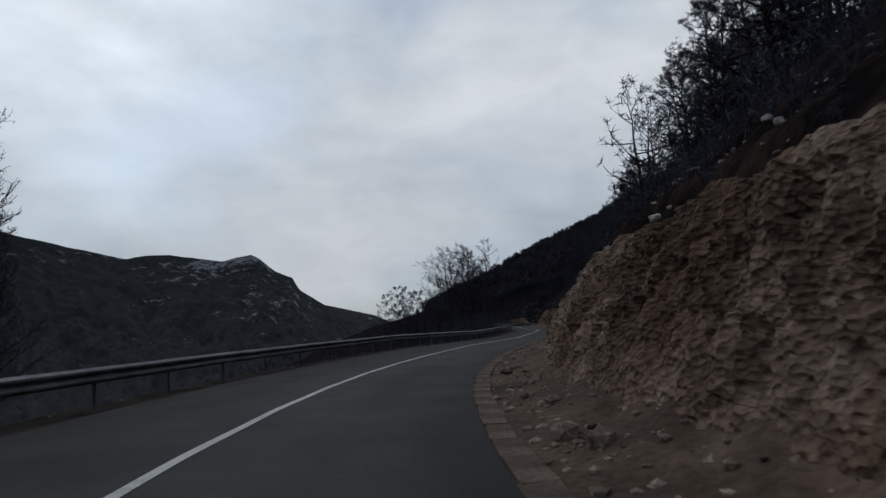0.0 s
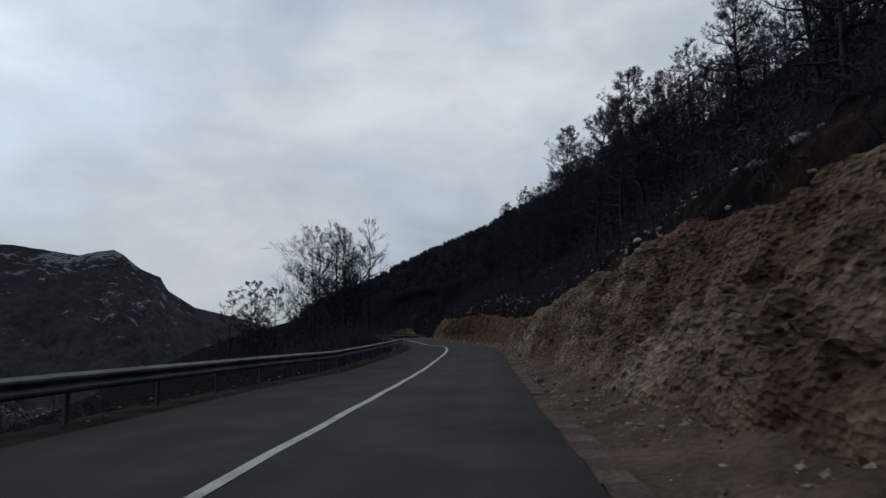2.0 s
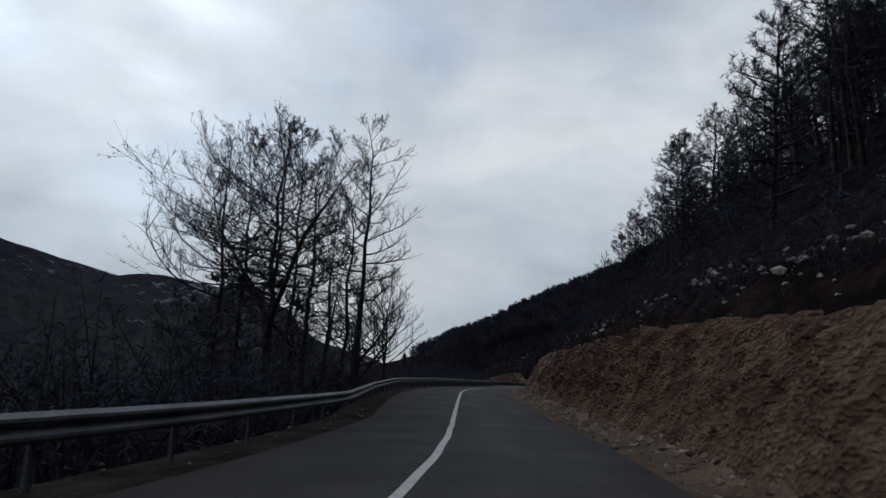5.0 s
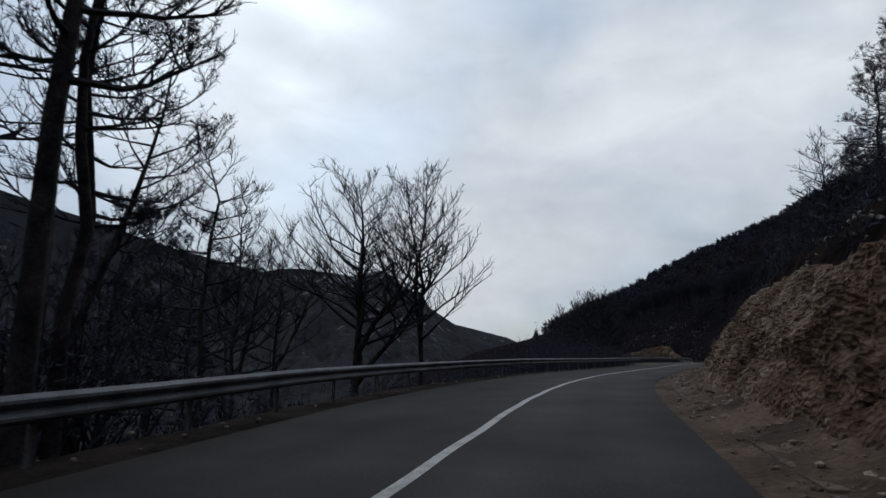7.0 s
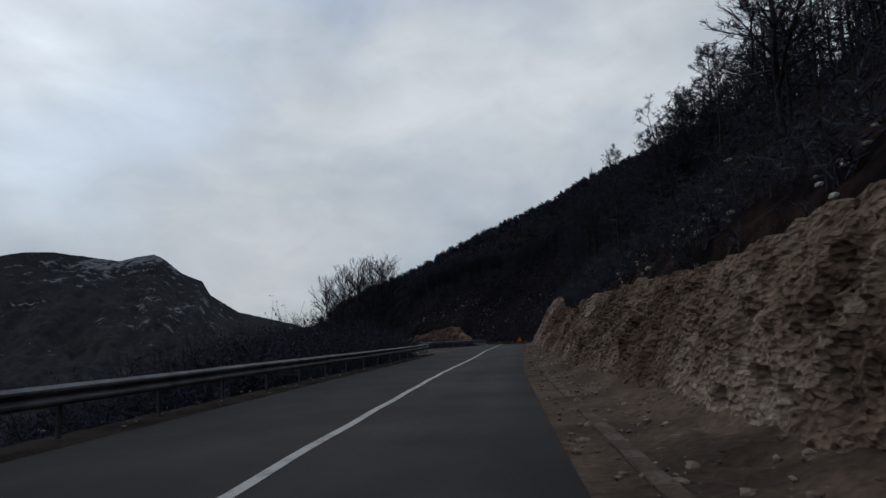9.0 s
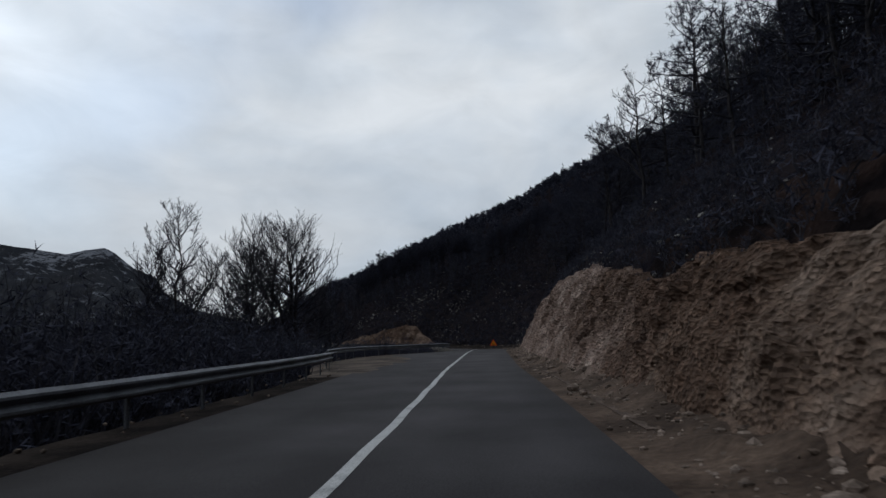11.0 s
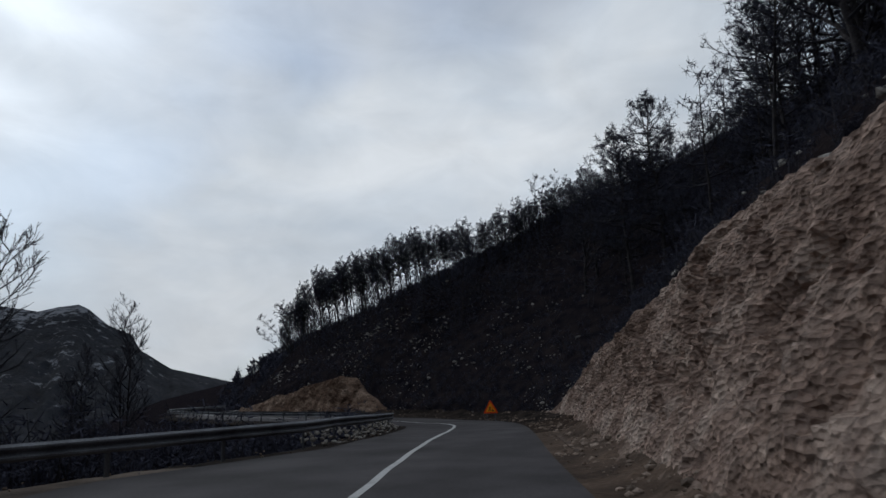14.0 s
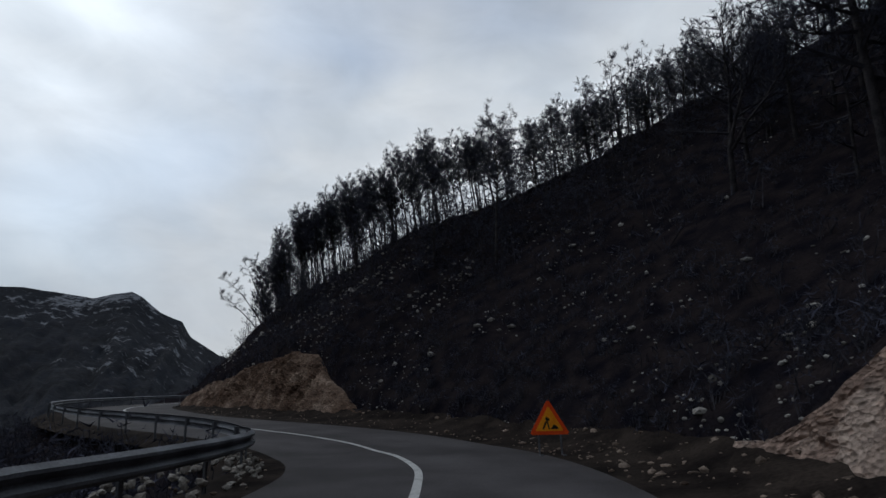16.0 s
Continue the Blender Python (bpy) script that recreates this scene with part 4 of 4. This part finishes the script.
def add(kind, x, y, height=None, turn=None):
    t, h = KINDS[kind]
    x0, y0, z0 = foot(x, y)
    c = copy_thing(t, pose(x0, y0, z0, rng.gauss(0, 2), rng.gauss(0, 2), rng.uniform(0, 360) if turn is None else turn))
    k = (height / h) if height else rng.uniform(0.75, 1.15)
    c.scale = (k, k, k)
    return c


# trees that stand out against the sky
for x, y, top, kind in ((19.6, 105.8, 28.3, 7), (21.5, 107, 27.5, 5), (15.6, 72.9, 19.5, 7), (18.0, 98.5, 21.0, 7), (22.5, 112.0, 26.0, 3), (10.3, 144.6, 15.6, 5), (11.6, 146.5, 14.2, 6), (10.3, 132.8, 15.4, 7), (12.2, 133.5, 17.8, 7), (14.0, 124.5, 21.5, 7), (16.0, 122.0, 23.5, 3), (16.7, 205.0, 18.2, 5), (18.4, 207, 19.0, 6), (19.5, 209, 19.5, 5), (18.4, 231.0, 18.8, 7), (20.5, 230.0, 21.0, 7), (17.0, 238.0, 17.0, 5), (22, 214, 22, 7), (24, 222, 23, 7)):
    add(kind, x, y, max(4.0, top - ground_z(x, y)))
# row of thin pines on the crest of the spur
for k in range(175):
    x = -14.6 + 44.5 * k / 174 + rng.gauss(0, 0.35)
    y = float(SPUR_Y(x)) + rng.gauss(0, 1.1)
    add(rng.choice((0, 1, 2, 0, 1) if x < 11 else (2, 3, 4, 0)), x, y, float(np.interp(x, [-15, -10, 0, 5, 8, 14, 21, 28], [5.6, 6.6, 6.2, 5.7, 5.4, 4.9, 4.2, 3.8])) * rng.uniform(0.82, 1.08), rng.gauss(0, 22))
for k in range(230):
    x = rng.uniform(-13, 28)
    add_joined(rng.choice((1, 2, 2, 3)), x, float(SPUR_Y(x)) - 0.6 - 9 * rng.random() ** 1.6, 0.24, 0.46)
# dead pines leaning out from the end of the row
for k, (x, y, h, lean) in enumerate(((-13.6, 272.0, 4.2, -1.0), (-13.0, 271.0, 5.2, -0.8), (-12.4, 270.5, 6.0, -0.42))):
    plant("pine_tree", "thin dead pine leaning out from the crest", "leaning pines on the spur", burnt_tree(420 + k, h, 0.07, 0.55, 0.9, 12, 5, 2, 0.4, (lean, 0), 0, 0.05, "pine", 0.22, 5, 1.4), foot(x, y))
# the slope above the cut
made = 0
while made < 520:
    s, d = rng.uniform(-25, 262), rng.uniform(2.5, 34)
    o = float(BASE_R(s) + 0.6 * CUT_H(s)) + d
    p = at(s, o)
    if 222 < s and d < 16 and rng.random() < 0.8:
        continue
    if d < 6 and rng.random() < 0.6:
        continue
    if (126 < s < 172 and d < 9) or (98 < s <= 126 and d < 7.5):
        continue
    if p[1] > 300 or p[1] > 272:
        continue
    if d < 11 and made < 300:
        add(rng.choice((3, 3, 4, 4, 4, 7) if s < 70 else (3, 3, 4, 4, 4, 7, 5, 6) if s < 190 else (0, 1, 3, 3, 4, 4, 5, 6, 2)), p[0], p[1])
    else:
        kind = rng.choice((1, 1, 2, 2, 3) if s < 190 else (0, 1, 1, 2, 2, 3))
        add_joined(1 if kind == 3 and s < 70 else kind, p[0], p[1])
    made += 1
# pines close above the first cut
for k in range(22):
    s, d = rng.uniform(14, 62), rng.uniform(4.5, 13)
    p = at(s, float(BASE_R(s) + 0.6 * CUT_H(s)) + d)
    add(rng.choice((3, 7, 7)), p[0], p[1], rng.uniform(6, 8.5))
# pines that show above the high cut
for k in range(26):
    s, d = rng.uniform(196, 236), rng.uniform(10, 22)
    p = at(s, float(BASE_R(s) + 0.6 * CUT_H(s)) + d)
    add(rng.choice((3, 4, 7, 5)), p[0], p[1], rng.uniform(6.0, 8.0))
for k in range(34):
    x, y = rng.uniform(19, 36), rng.uniform(222, 252)
    add(rng.choice((3, 4, 7, 7)), x, y, rng.uniform(4.2, 6.0))
# the wood closes up above the high cut
for k in range(130):
    s, d = rng.uniform(178, 238), rng.uniform(9, 30)
    p = at(s, float(BASE_R(s) + 0.6 * CUT_H(s)) + d)
    add_joined(rng.choice((0, 1, 1, 2, 2)), p[0], p[1], 0.75, 1.1)
for s0, s1, d0, d1, count in ((34, 92, 10, 24, 80), (86, 128, 7, 26, 110), (128, 176, 9, 26, 70), (204, 234, 13, 28, 50)):
    for k in range(count):
        s, d = rng.uniform(s0, s1), rng.uniform(d0, d1)
        p = at(s, float(BASE_R(s) + 0.6 * CUT_H(s)) + d)
        add_joined(rng.choice((1, 1, 2, 2, 0)), p[0], p[1], 0.7, 1.05)
for key, mat in (("trunk", BARK), ("crown", TWIG), ("needles", NEEDLE)):
    tagged(joined_mesh("hillside_woods", JOIN[key], mat), "scorched trees standing close together up the slope", "woods", kind="stuff")
for made_of in DEEP:
    for key, me in made_of:
        bpy.data.meshes.remove(me)


# ---------------------------------------------------------------- scrub and stones
def scrub(name, label, places, stems, tufts, tuft, seed):
    r, st, tf = random.Random(seed), Sticks(), Sticks()
    for x, y, h, *base in places:
        z = base[0] if base else ground_z(x, y)
        p = Vector((x, y, z - 0.06))
        for _ in range(stems):
            d = Vector((r.gauss(0, 0.42), r.gauss(0, 0.42), 1)).normalized()
            ln = h * r.uniform(0.5, 1.1)
            a = p + Vector((r.gauss(0, 0.12), r.gauss(0, 0.12), 0)) * h
            m = a + d * ln * 0.55
            e = m + (d + Vector((r.gauss(0, 0.4), r.gauss(0, 0.4), 0.1))).normalized() * ln * 0.45
            st.tube([a, m, e], [0.012 + 0.006 * h, 0.010 + 0.003 * h, 0.005], 3)
            for _ in range(tufts):
                tf.tuft(r, m.lerp(e, r.random()) + Vector((r.gauss(0, 0.16), r.gauss(0, 0.16), r.gauss(0, 0.14))) * min(h, 1.5), tuft * min(h, 1.6), 3, 0.07)
    tagged(mesh_ob(name, st.v, st.f, TWIG), label, "scrub", kind="stuff")
    if tf.f:
        tagged(mesh_ob(name, tf.v, tf.f, NEEDLE), label, "scrub", kind="stuff")


rs2 = random.Random(21)
slope_places, bank_places = [], []
def bush(s, d, h):
    x, y, z = on_slope(s, d)
    slope_places.append((x, y, h, z))


while len(slope_places) < 2700:
    s, d = rs2.uniform(-30, 285), 0.3 + 24 * rs2.random() ** 1.5
    if at(s, 10 + d)[1] < 285:
        bush(s, d, rs2.uniform(0.4, 1.3) if d < 6 else rs2.uniform(0.8, 2.6))
for count, s0, s1, d0, d1, h0, h1 in ((1200, 220, 264, 0.1, 19, 0.25, 0.8), (500, 140, 220, 0.1, 5, 0.3, 0.9), (900, 214, 252, 0.3, 16, 0.2, 0.7)):
    for k in range(count):
        bush(rs2.uniform(s0, s1), d0 + (d1 - d0) * rs2.random() ** 1.2, rs2.uniform(h0, h1))
for k in range(2300):
    s, d = rs2.uniform(-25, 226), 0.1 + 4.0 * rs2.random() ** 1.3
    bush(s, d, rs2.uniform(0.12, 0.40) + 0.16 * d * rs2.random())
while len(bank_places) < 560:
    s, d = rs2.uniform(-20, 250), 1.2 + 18 * rs2.random() ** 1.3
    p = at(s, float(RAIL_O(s)) - d)
    thick = 1.0 if (150 < s < 205) else (0.75 if 60 < s < 110 else 0.5)
    bank_places.append((p[0], p[1], rs2.uniform(0.6, 1.6) + thick * min(d, 9) * rs2.uniform(0.15, 0.5)))
for k in range(90):
    s, d = rs2.uniform(222, 268), rs2.uniform(0.9, 6)
    p = at(s, float(RAIL_O(s)) - d)
    bank_places.append((p[0], p[1], rs2.uniform(0.7, 1.6)))
thicket = []
while len(thicket) < 640:
    s, d = rs2.uniform(146, 216), rs2.uniform(2.2, 13)
    if s > 203 and d > 7:
        continue
    p = at(s, float(RAIL_O(s)) - d)
    thicket.append((p[0], p[1], min(7.4, rs2.uniform(1.6, 2.6) + 0.42 * d * float(np.interp(s, [146, 160, 172, 180, 192, 216], [0.3, 0.9, 1.5, 1.3, 0.9, 0.4])))))
for count, s0, s1, d0, d1, h0, h1 in ((170, 98, 132, 6, 24, 2.0, 4.2), (150, 203, 226, 1.3, 6, 1.0, 2.0), (150, 86, 112, 3, 11, 2.6, 5.8)):
    for k in range(count):
        s, d = rs2.uniform(s0, s1), rs2.uniform(d0, d1)
        p = at(s, float(RAIL_O(s)) - d)
        thicket.append((p[0], p[1], rs2.uniform(h0, h1)))
scrub("burnt_thicket", "dense dark charred thicket beyond the guardrail", thicket, 13, 9, 0.17, 33)
scrub("burnt_scrub", "charred bushes and saplings on the hillside", slope_places, 4, 4, 0.24, 31)
scrub("burnt_scrub", "charred bushes on the bank below the guardrail", bank_places, 8, 4, 0.16, 32)


def stone_shape(r, size):
    """An angular stone as vertex and face lists."""
    bm = bmesh.new()
    bmesh.ops.create_icosphere(bm, subdivisions=1, radius=1)
    ax = (r.uniform(0.7, 1.3), r.uniform(0.6, 1.1), r.uniform(0.4, 0.8))
    for v in bm.verts:
        v.co = Vector((v.co.x * ax[0], v.co.y * ax[1], v.co.z * ax[2])) * size * r.uniform(0.75, 1.15)
    v = [tuple(q.co) for q in bm.verts]
    f = [tuple(q.index for q in g.verts) for g in bm.faces]
    bm.free()
    return v, f


r3 = random.Random(44)
SHAPES = [stone_shape(r3, 1.0) for _ in range(14)]


def stones(name, label, places, mat, category="stones"):
    """Many small stones joined in one mesh; places: x, y, z, size."""
    v, f = [], []
    for x, y, z, size in places:
        sv, sf = r3.choice(SHAPES)
        a, k = r3.uniform(0, 6.28), len(v)
        ca, sa = math.cos(a) * size, math.sin(a) * size
        v += [(x + ca * p[0] - sa * p[1], y + sa * p[0] + ca * p[1], z + size * p[2]) for p in sv]
        f += [tuple(k + i for i in g) for g in sf]
    return tagged(mesh_ob(name, v, f, mat), label, category, kind="stuff")


rub = []
for _ in range(6500):
    s = r3.uniform(-12, 235)
    if noise.noise(Vector((s * 0.35, 0, 21))) < -0.1:
        continue
    u = r3.random() ** 0.7
    o = float(EDGE_R(s)) + 0.1 + u * float(BASE_R(s) + 0.4 - EDGE_R(s))
    p = at(s, o, 0.0 + 0.40 * u ** 2.5)
    rub.append((p[0], p[1], p[2], r3.uniform(0.015, 0.045) if r3.random() < 0.72 else r3.uniform(0.045, 0.11)))
RUBBLE = material("brown_rubble", (0.11, 0.080, 0.062), (0.31, 0.245, 0.200), 3.0, 0.95, 0.5, 8, per_island=0.5)
for _ in range(5000):
    s, c = r3.uniform(-12, 228), r3.random()
    q = scree_point(s, c)
    rub.append((q[0], q[1], q[2] + 0.01, r3.uniform(0.02, 0.05) if r3.random() < 0.75 else r3.uniform(0.05, 0.13)))
for _ in range(6500):
    s = r3.uniform(-12, 228)
    if noise.noise(Vector((s * 0.5, 7, 3))) < -0.12:
        continue
    q = verge_right(s, 0.22 + 0.78 * r3.random())
    rub.append((*q, r3.uniform(0.012, 0.035) if r3.random() < 0.7 else r3.uniform(0.035, 0.085)))
stones("rubble", "brown stone rubble fallen from the rock cut", rub, RUBBLE)
white = []
for _ in range(4600):
    s, d = r3.uniform(-25, 280), 0.2 + 3.5 * abs(r3.gauss(0, 1))
    if r3.random() < 0.6:
        s, d = r3.uniform(220, 264), 0.3 + 20 * r3.random() ** 1.3
    if noise.noise(Vector((s * 0.22, d * 0.28, 5))) < (-0.06 if s > 218 else 0.02):
        continue
    p = on_slope(s, d, 0.02)
    white.append((*p, r3.uniform(0.025, 0.085) if r3.random() < 0.94 else r3.uniform(0.10, 0.24)))
for _ in range(700):
    s, d = r3.uniform(246, 276), r3.uniform(1.5, 9)
    if noise.noise(Vector((s * 0.35, d * 0.45, 15))) < 0.08:
        continue
    p = at(s, float(BASE_R(s) + 0.6 * CUT_H(s)) + d)
    white.append((p[0], p[1], ground_z(p[0], p[1]) + 0.05, r3.uniform(0.05, 0.17)))
for _ in range(900):
    s, d = r3.uniform(-5, 215), 0.15 + 1.6 * r3.random()
    if noise.noise(Vector((s * 0.15, d * 0.3, 25))) > -0.05:
        white.append((*on_slope(s, d, 0.03), r3.uniform(0.03, 0.10) if r3.random() < 0.85 else r3.uniform(0.10, 0.22)))
for _ in range(110):
    s, d = r3.uniform(66, 104), 1.2 + 1.4 * r3.random()
    white.append((*on_slope(s, d, 0.04), r3.uniform(0.06, 0.20)))
stones("hillside_stones", "pale limestone stones scattered over the burnt slope", white, PALE_STONE)
lay = []
for _ in range(420):
    s = r3.uniform(222, 262)
    u = r3.random()
    q = verge_right(s, 0.15 + 0.85 * u)
    lay.append((q[0], q[1], q[2], r3.uniform(0.015, 0.05) if r3.random() < 0.9 else r3.uniform(0.06, 0.14)))
for _ in range(500):
    s = r3.uniform(-10, 240)
    p = at(s, float(RAIL_O(s)) + r3.uniform(-0.9, 0.5), 0.0)
    lay.append((p[0], p[1], p[2], r3.uniform(0.015, 0.06)))
stones("verge_stones", "small stones along the foot of the guardrail and verge", lay, RUBBLE)

# single rocks that can be picked out
for k in range(34):
    s = r3.uniform(-5, 228)
    o = float(BASE_R(s)) - r3.uniform(-0.1, 0.9)
    size = r3.uniform(0.09, 0.22)
    p = at(s, o, 0.06 + size * 0.2)
    sv, sf = SHAPES[k % 14]
    ob = mesh_ob("rock", [tuple(c * size for c in q) for q in sv], sf, RUBBLE)
    tagged(ob, "fallen limestone rock at the foot of the cut", "rock", group="fallen rocks")
    ob.matrix_world = pose(*p, r3.uniform(-20, 20), r3.uniform(-20, 20), r3.uniform(0, 360))

# rubble bank under the guardrail at the bend
bank = tagged(new("rubble_bank"), "pale rough stones heaped under the guardrail at the bend", "stone bank")
for k in range(290):
    s = 212 + 24 * r3.random()
    u = r3.random()
    p = at(s, float(RAIL_O(s)) + 0.35 - 0.9 * u, -0.03 + 0.42 * u ** 0.7 - 0.1 * r3.random())
    size = r3.uniform(0.045, 0.125)
    sv, sf = SHAPES[k % 14]
    ob = mesh_ob("stone", [tuple(c * size for c in q) for q in sv], sf, STONE, bank)
    ob.matrix_world = pose(*p, r3.uniform(-30, 30), r3.uniform(-30, 30), r3.uniform(0, 360))

# concrete edging: a flush strip against the asphalt first, a narrow broken kerb set off from it later on
kerb = tagged(new("kerb_edging"), "dusty concrete edging strip half buried in brown soil", "kerb", kind="structure")


def kerb_mesh(width, height):
    bm = bmesh.new()
    bmesh.ops.create_cube(bm, size=1, matrix=Matrix.Diagonal((width, 1.0, height, 1)))
    bmesh.ops.bevel(bm, geom=bm.edges[:], offset=0.009, segments=1, affect="EDGES")
    for v in bm.verts:
        v.co += Vector((r3.gauss(0, 0.012), r3.gauss(0, 0.010), r3.gauss(0, 0.006)))
    me = bpy.data.meshes.new("kerb_stone")
    bm.to_mesh(me)
    bm.free()
    me.materials.append(CONCRETE)
    return me


STRIP, KERB = [kerb_mesh(0.32, 0.14) for _ in range(4)], [kerb_mesh(0.19, 0.15) for _ in range(4)]
for first, last, gap, shapes, bare, lift in ((-8, 66, 0.17, STRIP, -0.32, -0.055), (98, 214, 0.60, KERB, -0.16, -0.030)):
    for s in np.arange(first, last, 1.0):
        if noise.noise(Vector((s * 0.11, 3, 1))) < bare:
            continue
        p, q = at(s, float(EDGE_R(s)) + gap), at(s + 0.5, float(EDGE_R(s + 0.5)) + gap)
        ob = new("kerb_stone", shapes[int(s) % 4])
        ob.parent = kerb
        ob.matrix_world = pose(p[0], p[1], p[2] + lift + r3.uniform(-0.005, 0.003), r3.gauss(0, 0.2), r3.gauss(0, 0.6), math.degrees(math.atan2(-(q - p)[0], (q - p)[1])) + r3.gauss(0, 0.6))

# old fence posts along the top of the far cut
for k, s in enumerate(np.linspace(254, 274, 14)):
    h = 0.55 + 0.5 * r3.random() + (0.8 if k == 2 else 0)
    p = at(s, float(BASE_R(s) + 0.6 * CUT_H(s)) + 0.5)
    st = Sticks()
    st.tube([Vector((0, 0, -0.3)), Vector((r3.gauss(0, 0.04), r3.gauss(0, 0.04), h * 0.6)), Vector((r3.gauss(0, 0.08), r3.gauss(0, 0.08), h))], [0.06, 0.055, 0.045], 6)
    ob = mesh_ob("fence_post", st.v, st.f, BARK)
    tagged(ob, "weathered dark wooden fence post above the cut", "post", group="old fence posts")
    ob.matrix_world = pose(p[0], p[1], ground_z(p[0], p[1]), 0, 0, 0)


# ---------------------------------------------------------------- woods on the far hill
r5, wood = random.Random(77), Sticks()
count = 0
while count < 2500:
    x, y = r5.uniform(-105, 200), r5.uniform(380, 600)
    z = ground_z(x, y)
    if r5.random() < 0.4:
        y = 600 + r5.gauss(0, 6)
        z = ground_z(x, y)
    if x < -100 or z < -40:
        continue
    h = r5.uniform(5, 9)
    wood.tube([Vector((x, y, z - 0.5)), Vector((x, y, z + h * 0.9))], [0.16, 0.05], 3)
    for k in range(13):
        u = r5.uniform(0.02, 1.0)
        w = h * 0.24 * (1.15 - u) + 0.3
        wood.tuft(r5, Vector((x + r5.gauss(0, w * 0.6), y + r5.gauss(0, w * 0.6), z + h * u)), h * 0.30, 3, 0.13)
        wood.tuft(r5, Vector((x + r5.gauss(0, w * 0.6), y + r5.gauss(0, w * 0.6), z + h * u)), h * 0.36, 2, 0.13)
    count += 1
tagged(mesh_ob("far_woods", wood.v, wood.f, NEEDLE), "dark scorched woods on the far hill", "woods", kind="stuff")


# power pylon on the far ridge
def pylon(x, y):
    st, h = Sticks(), 15.0
    z = ground_z(x, y) - 0.4
    for sx in (-1, 1):
        for sy in (-1, 1):
            st.tube([Vector((sx * 1.6, sy * 1.6, 0)), Vector((sx * 0.35, sy * 0.35, h * 0.75)), Vector((0, 0, h))], [0.09, 0.07, 0.05], 4)
    for k in range(8):
        u0, u1 = k / 8 * 0.75, (k + 1) / 8 * 0.75
        a, b = 1.6 - 1.25 * k / 8, 1.6 - 1.25 * (k + 1) / 8
        for sy in (-1, 1):
            st.tube([Vector((-a, sy * a, h * u0)), Vector((b, sy * b, h * u1))], [0.04, 0.04], 3)
            st.tube([Vector((sy * a, -a, h * u0)), Vector((sy * b, b, h * u1))], [0.04, 0.04], 3)
    tower = new("power_pylon")
    tagged(tower, "grey steel lattice power pylon on the ridge", "pylon")
    mesh_ob("tower", st.v, st.f, STEEL, tower)
    for hz in (0.72, 0.86):
        arm = Sticks()
        arm.tube([Vector((-2.6, 0, h * hz)), Vector((0, 0, h * hz + 0.5)), Vector((2.6, 0, h * hz))], [0.05, 0.08, 0.05], 4)
        mesh_ob("cross_arm", arm.v, arm.f, STEEL, tower)
    tower.matrix_world = pose(x, y, z, 0, 0, 25)


pylon(101.0, 600.0)
